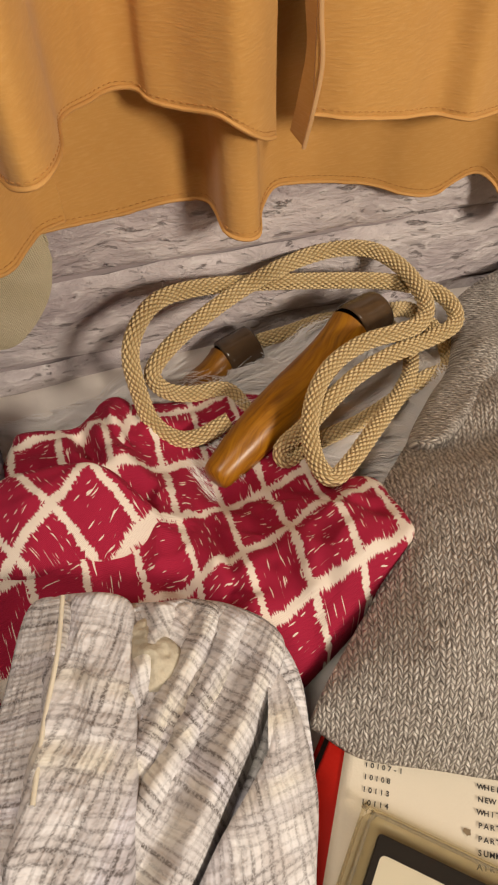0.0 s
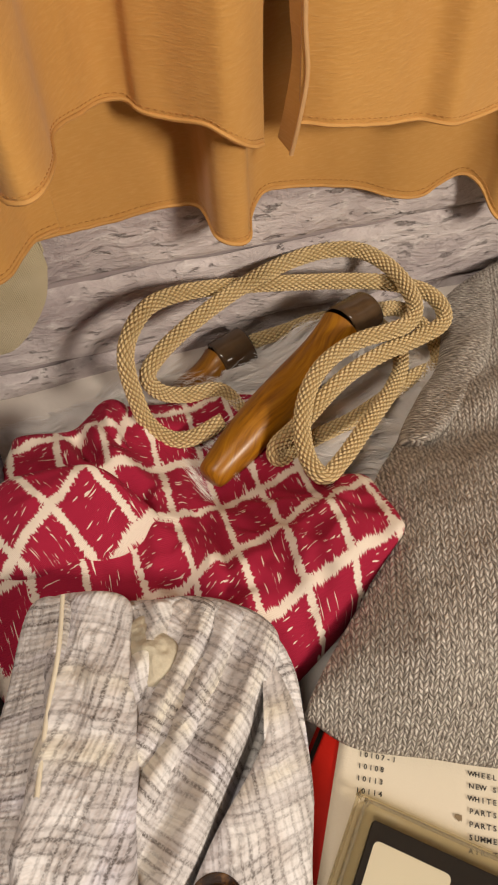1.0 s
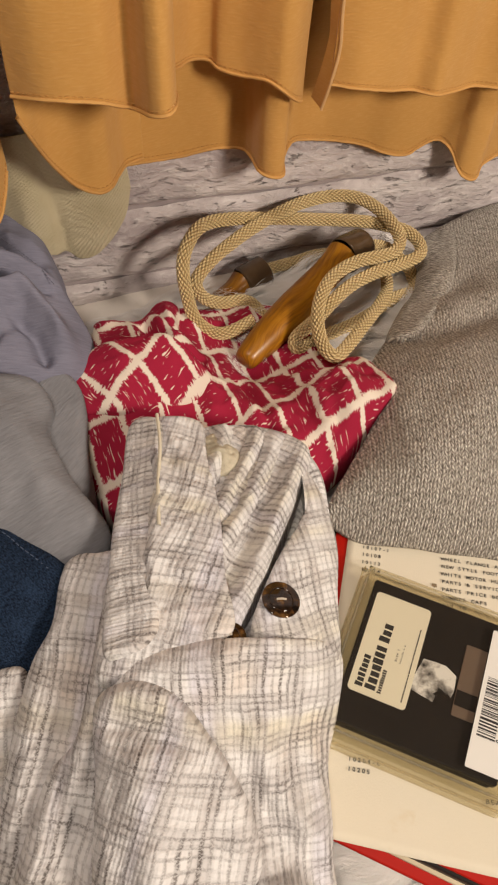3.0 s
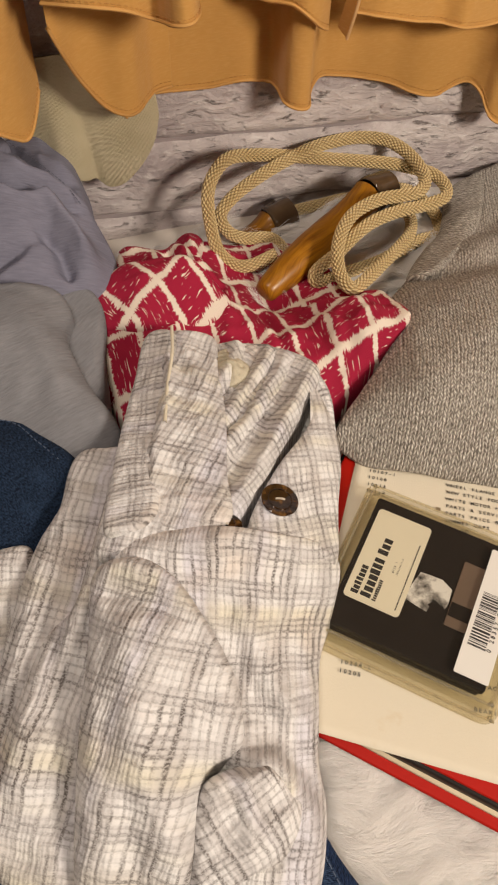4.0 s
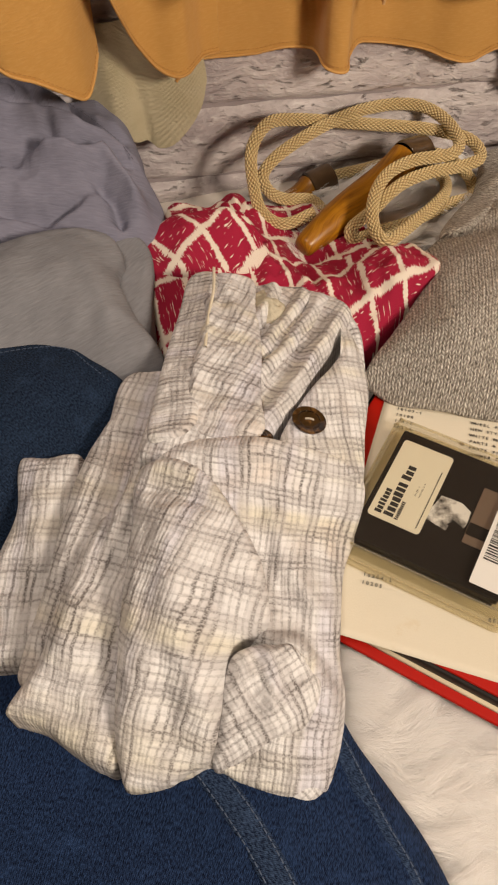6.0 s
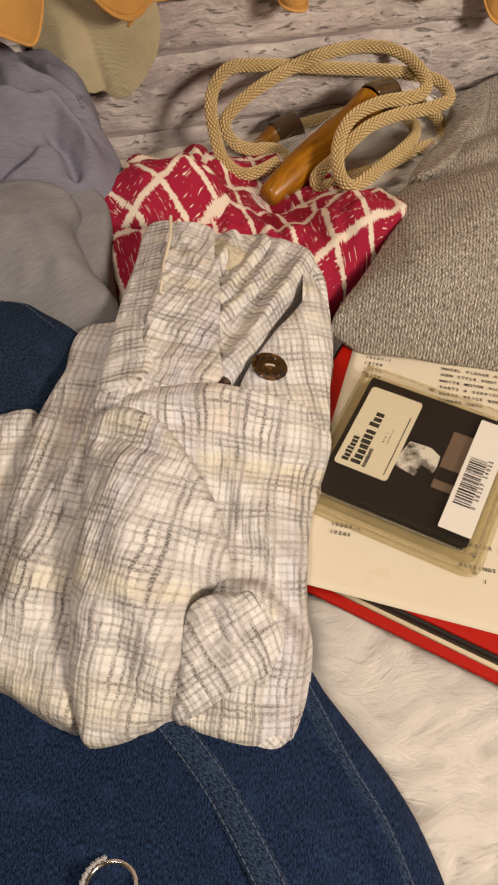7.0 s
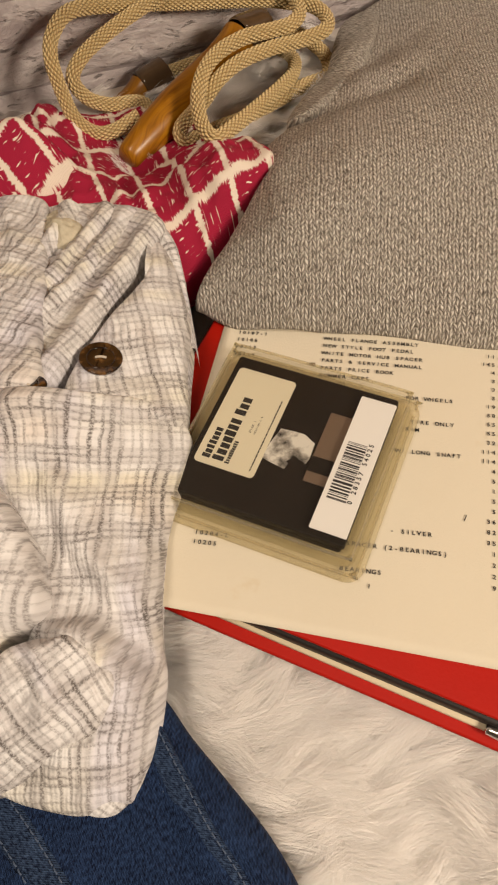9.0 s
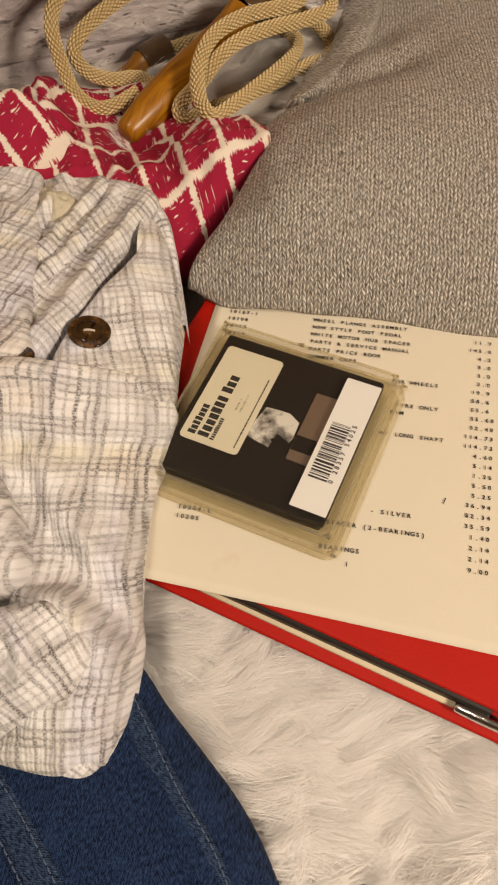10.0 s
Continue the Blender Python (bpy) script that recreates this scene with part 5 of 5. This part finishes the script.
def lavender_shirt():
    ob = thing("lavender_shirt", "crumpled lavender grey cotton shirt heaped beside the backdrop", "shirt", (-0.14, 0.27, 0.02))
    outline = [(-0.167, 0.322, 0.156), (-0.133, 0.318, 0.150), (-0.106, 0.326, 0.142), (-0.086, 0.318, 0.132), (-0.077, 0.283, 0.120), (-0.076, 0.262, 0.116), (-0.068, 0.234, 0.100), (-0.078, 0.208, 0.098),
               (-0.111, 0.200, 0.106), (-0.144, 0.204, 0.110), (-0.182, 0.201, 0.112), (-0.26, 0.20, 0.110), (-0.30, 0.26, 0.13), (-0.24, 0.325, 0.155)]
    inner = [(-0.118, 0.257, 0.134), (-0.130, 0.238, 0.134), (-0.11, 0.22, 0.124), (-0.16, 0.28, 0.150), (-0.09, 0.245, 0.118), (-0.2, 0.25, 0.140)]
    folds = [([(-0.190, 0.288), (-0.150, 0.280), (-0.115, 0.268), (-0.080, 0.264)], 0.012, 0.0075), ([(-0.150, 0.264), (-0.125, 0.256), (-0.090, 0.257)], -0.014, 0.0045),
             ([(-0.140, 0.276), (-0.136, 0.262), (-0.124, 0.252)], -0.010, 0.0040), ([(-0.155, 0.250), (-0.120, 0.243), (-0.092, 0.250)], 0.011, 0.0060),
             ([(-0.130, 0.318), (-0.108, 0.292), (-0.084, 0.266)], -0.009, 0.0030), ([(-0.148, 0.312), (-0.128, 0.290)], -0.006, 0.0035), ([(-0.20, 0.305), (-0.150, 0.300)], 0.009, 0.0090),
             ([(-0.190, 0.226), (-0.150, 0.216), (-0.120, 0.224)], -0.009, 0.0050), ([(-0.102, 0.246), (-0.090, 0.228), (-0.084, 0.214)], 0.010, 0.0060), ([(-0.115, 0.236), (-0.104, 0.222), (-0.100, 0.206)], -0.008, 0.0045),
             ([(-0.24, 0.27), (-0.19, 0.262), (-0.16, 0.250)], -0.010, 0.0060), ([(-0.23, 0.24), (-0.18, 0.236)], 0.008, 0.0070)]
    cloth("crumpled_body", ob, LAVENDER, outline, inner, (-0.15, 0.262), [(line, h * 1.45, wide) for line, h, wide in folds], r=0.014, drop=0.013, base=0.0, turn=-12, crease=0.0040, crease_size=0.034, rough=0.0036, rough_size=0.030, n=260, rings=60, seed=47)
    collar = [(-0.205, 0.322, 0.164), (-0.170, 0.322, 0.164), (-0.140, 0.318, 0.158), (-0.122, 0.300, 0.150), (-0.140, 0.286, 0.150), (-0.175, 0.284, 0.155), (-0.215, 0.295, 0.160)]
    cloth("collar", ob, LAVENDER, collar, [(-0.165, 0.303, 0.166)], None, [([(-0.15, 0.315), (-0.145, 0.290)], -0.003, 0.003), ([(-0.17, 0.318), (-0.165, 0.290)], -0.003, 0.003)], r=0.007, drop=0.006, base=0.12,
          turn=70, crease=0.002, rough=0.002, n=140, rings=26, label="shadowed turned collar", seed=48)
    line = spline([(-0.122, 0.300, 0.149), (-0.108, 0.286, 0.143), (-0.092, 0.268, 0.134), (-0.084, 0.256, 0.125)], 40)
    stitches("seam_stitching", ob, plain("slate_thread", (0.09, 0.09, 0.12), 0.9), line, 0.0006, 0.0024, 0.0008, 0.0003)
    return at_home(ob)


def mesh_bag():
    ob = thing("mesh_bag", "sheer cream mesh cloth bag hanging against the brick", "bag", (-0.06, 0.32, 0.08))
    hem = [(-0.112, 0.318, 0.128), (-0.098, 0.312, 0.120), (-0.088, 0.306, 0.113), (-0.076, 0.306, 0.107), (-0.068, 0.312, 0.104), (-0.060, 0.308, 0.099), (-0.050, 0.306, 0.101), (-0.040, 0.307, 0.108),
           (-0.030, 0.309, 0.118), (-0.022, 0.311, 0.130), (-0.017, 0.315, 0.145)]
    drape("front", ob, MESH, hem, 0.195, (-0.115, 0.314, -0.025, 0.324), n=120, rows=40, crease=0.003, seed=9.0)
    back = [(-0.115, 0.330, 0.130), (-0.09, 0.332, 0.112), (-0.06, 0.332, 0.101), (-0.035, 0.330, 0.112), (-0.017, 0.328, 0.145)]
    drape("back", ob, MESH, back, 0.195, (-0.115, 0.328, -0.025, 0.328), n=80, rows=20, seed=10.0)
    return at_home(ob)


# ---- red binder, paper and disk case ----
PAPER_TURN = -28.0
BINDER_TURN = -43.0


def binder():
    ob = thing("ring_binder", "bright red vinyl ring binder lying closed on the fur", "binder", (0.1, -0.05, 0.009))
    # lower front corner, width along the front edge and depth
    corner, w, d = Vector((-0.0665, -0.0430, 0)), 0.32, 0.25
    m = Matrix.Translation(corner) @ pose(0, 0, 0, 0, 0, BINDER_TURN)
    part("bottom_cover", box_bm(w, d, 0.0036, 0.0014, 3, m @ Matrix.Translation((w / 2, d / 2, 0.0112))), BINDER_RED, ob)
    part("top_cover", box_bm(w - 0.004, d, 0.0028, 0.0012, 3, m @ Matrix.Translation((w / 2 + 0.003, d / 2 + 0.0090, 0.0263))), BINDER_RED, ob)
    part("page_block", box_bm(w - 0.100, d - 0.02, 0.0030, 0.0006, 1, m @ Matrix.Translation((w / 2 - 0.0475, d / 2 - 0.0042, 0.0146)) @ pose(0, 0, 0, 0, 0, -0.2)), PAGE_EDGE, ob, "cream edges of the filed pages")
    # black block set into the gap to draw the shade under the top cover
    part("cover_gap_shade", box_bm(w - 0.090, d - 0.03, 0.0075, 0.0004, 1, m @ Matrix.Translation((w / 2 - 0.0425, d / 2 - 0.0072, 0.0199))), BLACK, ob, "black block standing in for the shade under the cover")
    part("spine", box_bm(0.004, d, 0.020, 0.0015, 2, m @ Matrix.Translation((w - 0.002, d / 2, 0.0188))), BINDER_RED, ob)
    rod = turned("ring_mechanism", ob, SILVER, m @ Vector((w - 0.103, 0.0060, 0.0172)), m @ Vector((w - 0.072, 0.0060, 0.0172)), [(0, 0.001), (0.06, 0.0026), (0.5, 0.0032), (0.94, 0.0026), (1, 0.001)], "shiny steel ring mechanism end")
    return at_home(ob)


def glyph_mesh(text, size):
    """Letters of the built-in font, set one by one at even steps as on a typewriter; flat, in x and y."""
    verts, faces = [], []
    pitch = size * 0.83
    for i, ch in enumerate(text):
        if ch == " ":
            continue
        if ch not in GLYPHS:
            cu = bpy.data.curves.new("letter", "FONT")
            cu.body, cu.size, cu.align_x, cu.offset, cu.resolution_u = ch, 1.0, "CENTER", 0.030, 3
            tmp = bpy.data.objects.new("letter", cu)
            me = tmp.to_mesh()
            GLYPHS[ch] = ([tuple(v.co) for v in me.vertices], [tuple(p.vertices) for p in me.polygons])
            tmp.to_mesh_clear()
            bpy.data.objects.remove(tmp)
            bpy.data.curves.remove(cu)
        v, f = GLYPHS[ch]
        base = len(verts)
        verts += [(p[0] * size * 1.02 + (i + 0.5) * pitch, p[1] * size, 0.0) for p in v]
        faces += [tuple(base + k for k in q) for q in f]
    return verts, faces


GLYPHS = {}


def typed(name, parent, text, m, size, material=None):
    v, f = glyph_mesh(text, size)
    return link_mesh(name, [m @ Vector(p) for p in v], f, material or INK, parent, smooth=False)


def price_list():
    ob = thing("price_list_sheet", "aged cream typewritten parts price list sheet on the binder", "paper", (0.1, -0.03, 0.0285))
    # the sheet's lower left corner; its own axes run along the lines and up the page
    m = Matrix.Translation((-0.025, -0.086, 0.0290)) @ pose(0, 0, 0, 0, 0, PAPER_TURN)
    w, d = 0.216, 0.279
    nx, ny = 40, 50
    verts, uvs = [], []
    for i in range(ny + 1):
        for j in range(nx + 1):
            x, y = w * j / nx, d * i / ny
            curl = 0.0004 * noise.noise((x * 8, y * 8, 2.0)) - 0.0004
            verts.append(m @ Matrix.Translation((0, 0.19, 0)) @ pose(0, 0, 0, 0, 0, -3.0) @ Vector((x, y - 0.19, curl)))
    for p in list(verts):
        verts.append(p - Vector((0, 0, 0.0003)))
    k = (nx + 1) * (ny + 1)
    faces = []
    for i in range(ny):
        for j in range(nx):
            a = i * (nx + 1) + j
            faces += [(a, a + 1, a + nx + 2, a + nx + 1), (k + a + nx + 1, k + a + nx + 2, k + a + 1, k + a)]
    rim = [j for j in range(nx + 1)] + [i * (nx + 1) + nx for i in range(1, ny + 1)] + [ny * (nx + 1) + j for j in range(nx - 1, -1, -1)] + [i * (nx + 1) for i in range(ny - 1, 0, -1)]
    for a, b in zip(rim, rim[1:] + rim[:1]):
        faces.append((k + a, k + b, b, a))
    sheet = link_mesh("sheet", verts, faces, PAPER, ob)
    up = 0.0003
    pitch = 0.00262
    size = pitch / 0.83
    rows = [(0.1760, "10105", "", ""), (0.1705, "10107-1", "WHEEL FLANGE ASSEMBLY", ""), (0.1652, "10108", "NEW STYLE FOOT PEDAL", ""), (0.1598, "10113", "WHITE MOTOR HUB SPACER", ""),
            (0.1545, "10114", "PARTS & SERVICE MANUAL", ""), (0.1491, "", "PARTS PRICE BOOK", ""), (0.1437, "", "SUMMER CAPS", ""), (0.1383, "", "AIR TO", ""), (0.0390, "10204-L", "", ""), (0.0338, "10205", "", "")]
    for y, code, words, price in rows:
        for x, text in ((0.0085, code), (0.0600, words), (0.148, price)):
            if text:
                typed("typed_line", sheet, text, m @ Matrix.Translation((x, y, up)), size)
    for x, y, text in ((0.1090, 0.1330, "FOR WHEELS"), (0.1125, 0.1175, "TIRE ONLY"), (0.1100, 0.1125, "RIM"), (0.1060, 0.0985, "W/ LONG SHAFT"), (0.1060, 0.0520, "- SILVER"),
                       (0.0850, 0.0425, "SPACER (2-BEARINGS)"), (0.0830, 0.0290, "BEARINGS"), (0.0970, 0.0215, "1")):
        typed("typed_line", sheet, text, m @ Matrix.Translation((x, y, up)), size)
    prices = "11.7 145.0 4.2 3.0 3.0 3.0 19.9 58.6 55.6 55.68 32.49 114.73 114.73 4.60 5.14 1.26 5.50 5.25 36.94 82.34 35.59 1.40 2.14 2.14 9.00".split()
    for k, text in enumerate(prices):
        text = " " * (3 - text.index(".")) + text
        typed("typed_price", sheet, text, m @ Matrix.Translation((0.1498, 0.1660 - k * 0.00575, up)), size)
    part("pen_mark", box_bm(0.0005, 0.0034, 0.0001, m=m @ Matrix.Translation((0.1425, 0.0643, up)) @ pose(0, 0, 0, 0, 0, -18)), INK, sheet, smooth=False)
    blot = bmesh.new()
    bmesh.ops.create_circle(blot, cap_ends=True, segments=14, radius=0.0016, matrix=m @ Matrix.Translation((0.0560, 0.1520, up)))
    for v in blot.verts:
        v.co += Vector((random.uniform(-0.0005, 0.0005), random.uniform(-0.0005, 0.0005), 0))
    part("smudge", blot, plain("brown_smudge", (0.22, 0.16, 0.09), 0.8), sheet, smooth=False)
    return at_home(ob)


def rounded_slab(w, d, z0, z1, m, corner=0.006, edge=0.0012):
    """A slab with rounded upright corners and softened rims."""
    bm = box_bm(w, d, z1 - z0, m=Matrix.Translation((0, 0, (z0 + z1) / 2)))
    upright = [e for e in bm.edges if abs(e.verts[0].co.z - e.verts[1].co.z) > 1e-5]
    bmesh.ops.bevel(bm, geom=upright, offset=corner, segments=6, profile=0.5, affect="EDGES")
    if edge:
        rims = [e for e in bm.edges if abs(e.verts[0].co.z - e.verts[1].co.z) < 1e-6 and any(abs(f.normal.z) < 0.5 for f in e.link_faces)]
        bmesh.ops.bevel(bm, geom=rims, offset=edge, segments=3, profile=0.5, affect="EDGES")
    bmesh.ops.transform(bm, matrix=m, verts=bm.verts)
    return bm


def flat_label(w0, w1, v0, v1, z, m, corner=0.002):
    return rounded_slab(w1 - w0, v1 - v0, z, z + 0.0002, m @ Matrix.Translation(((w0 + w1) / 2, (v0 + v1) / 2, 0)), corner, 0)


def disk_case():
    ob = thing("disk_case", "clear plastic case holding a black labelled floppy disk", "disk case", (0.0625, -0.0325, 0.0298))
    m = Matrix.Translation((0.0612, -0.0318, 0.0)) @ pose(0, 0, 0, 0, 0, -41.5)
    shift = Matrix.Translation((-0.0040, -0.0008, 0))
    tray = part("tray", rounded_slab(0.1125, 0.1100, 0.0302, 0.0345, m @ Matrix.Translation((0.0012, -0.0012, 0)), 0.009), TRAY, ob, "yellowed clear plastic tray", smooth=False)
    lid = part("lid", rounded_slab(0.1045, 0.1030, 0.0347, 0.0474, m, 0.007, 0.0022), CLEAR, ob, "clear plastic lid", smooth=False)
    for z, half, h2 in ((0.0349, 0.0545, 0.0535), (0.0465, 0.0510, 0.0502)):
        c = 0.006
        ring = []
        for sx, sy, a0 in ((1, 1, 0), (-1, 1, 90), (-1, -1, 180), (1, -1, 270)):
            for k in range(4):
                a = radians(a0 + 30 * k)
                ring.append(tuple(m @ Vector((sx * (half - c) + c * math.cos(a), sy * (h2 - c) + c * math.sin(a), z))))
        tube("rim_bead", lid, TRAY, ring, 0.0008, step=0.002, around=8, closed=True)
    disk = part("floppy_disk", rounded_slab(0.0915, 0.0890, 0.0400, 0.0446, m, 0.0016, 0.0006), BLACK, ob, "black plastic floppy disk", smooth=False)
    part("floppy_disk", rounded_slab(0.0880, 0.0885, 0.0350, 0.0394, m, 0.0016, 0.0006), BLACK, ob, "black plastic floppy disk", smooth=False)
    label = part("paper_label", flat_label(-0.0385, -0.0050, -0.0250, 0.0380, 0.0447, m @ shift, 0.0025), LABEL, disk, "cream paper label with dark bars", smooth=False)
    part("shutter", rounded_slab(0.0125, 0.0430, 0.0446, 0.0452, m @ shift @ Matrix.Translation((0.0250, 0.0045, 0)), 0.0008, 0.0003), SHUTTER, disk, "brown grey sliding shutter", smooth=False)
    # print on the disk and the sticker: bars for the title, letters for the plain words
    z = 0.04495
    for u, v0, v1, wide, count in ((-0.0330, -0.0215, -0.0020, 0.0044, 7), (-0.0265, -0.0215, 0.0060, 0.0062, 7), (-0.0265, 0.0080, 0.0205, 0.0062, 3), (-0.0212, -0.0215, -0.0070, 0.0024, 10)):
        step = (v1 - v0) / count
        for j in range(count):
            tall = wide * (1.0 if j == 0 else random.choice((0.80, 0.84, 0.95)))
            bar = box_bm(tall, step * random.uniform(0.66, 0.84), 0.00008, m=m @ shift @ Matrix.Translation((u + (wide - tall) / 2, v0 + step * (j + 0.5), z)))
            part("title_bar", bar, INK, disk, smooth=False)
    r = m @ shift @ Matrix.Translation((-0.0165, 0.0, z)) @ pose(0, 0, 0, 0, 0, 90)
    typed("printed_words", disk, "DISK 1", r, 0.0016)
    r = m @ shift @ Matrix.Translation((-0.0140, -0.0005, z)) @ pose(0, 0, 0, 0, 0, 90)
    typed("printed_words", disk, "VERSION 5.0", r, 0.0013)
    v = -0.0215
    while v < 0.0240:
        step = random.uniform(0.0012, 0.0032)
        part("small_print_bar", box_bm(0.0007, step - 0.0005, 0.00008, m=m @ shift @ Matrix.Translation((-0.0082, v + step / 2, z))), INK, disk, smooth=False)
        v += step
    bm = bmesh.new()
    pts = [(-0.0025, 0.0080), (0.0040, 0.0086), (0.0105, 0.0088), (0.0172, 0.0052), (0.0178, -0.0040), (0.0158, -0.0120), (0.0075, -0.0140), (0.0000, -0.0128), (-0.0052, -0.0118), (-0.0048, -0.0020)]
    bm.faces.new([bm.verts.new(m @ shift @ Vector((a, b, 0.0448))) for a, b in pts])
    part("printed_patch", bm, cloudy_print(), disk, "white and grey printed patch", smooth=False)
    bm = bmesh.new()
    bmesh.ops.create_circle(bm, cap_ends=True, segments=20, radius=0.0048, matrix=m @ shift @ Matrix.Translation((0.0125, -0.0108, 0.0450)))
    for v in bm.verts:
        v.co += Vector((random.uniform(-0.0009, 0.0009), random.uniform(-0.0009, 0.0009), 0))
    part("printed_patch", bm, BLACK, disk, smooth=False)
    part("shutter_slot", flat_label(0.0190, 0.0310, -0.0110, -0.0020, 0.0453, m @ shift, 0.0004), BLACK, disk, smooth=False)
    part("sticker", flat_label(0.0310, 0.0500, -0.0410, 0.0395, 0.0476, m @ shift, 0.0008), WHITE_LABEL, lid, "white sticker with a barcode", smooth=False)
    v = -0.0230
    while v < 0.0110:
        wide = random.choice((0.0003, 0.0004, 0.0007, 0.0010))
        part("barcode_bar", box_bm(0.0100, wide, 0.00008, m=m @ shift @ Matrix.Translation((0.0385, v, 0.0479))), INK, lid, smooth=False)
        v += wide + random.choice((0.0003, 0.0005, 0.0008))
    r = m @ shift @ Matrix.Translation((0.0463, -0.0235, 0.0479)) @ pose(0, 0, 0, 0, 0, 90)
    typed("barcode_digits", lid, "0 28357 54025", r, 0.0034)
    return at_home(ob)


# ---- finger ring ----
def finger_ring():
    at = Vector((-0.1455, -0.2085, 0.0555))
    ob = thing("finger_ring", "silver ring with a cluster of clear stones on the denim", "ring", at - Vector((0, 0, 0.003)))
    m = Matrix.Translation(at) @ Euler((radians(-14), radians(6), 0)).to_matrix().to_4x4()
    ring = [tuple(m @ Vector((0.0108 * math.cos(a), 0.0108 * math.sin(a), 0))) for a in [2 * math.pi * k / 24 for k in range(24)]]
    tube("band", ob, SILVER, ring + ring[:1], 0.0013, step=0.0006, around=16)
    for row in range(2):
        for k in range(6):
            a = radians(96 + 12 * k)
            bm = bmesh.new()
            bmesh.ops.create_icosphere(bm, subdivisions=1, radius=0.0013 if row else 0.0016, matrix=m @ Matrix.Translation((0.0122 * math.cos(a), 0.0122 * math.sin(a), 0.0016 - 0.003 * row)))
            part("stone", bm, GEM, ob, smooth=False)
    head = [tuple(m @ Vector((0.0116 * math.cos(radians(a)), 0.0116 * math.sin(radians(a)), 0.0))) for a in range(90, 171, 8)]
    tube("setting", ob, SILVER, head, 0.0022, step=0.0008, around=12)
    return at_home(ob)


brick_panel()
rug()
binder()
price_list()
disk_case()
jeans()
skirt()
grey_top()
lavender_shirt()
mesh_bag()
sweater()
red_cloth()
blouse()
skipping_rope()
hanging_shirt()
finger_ring()
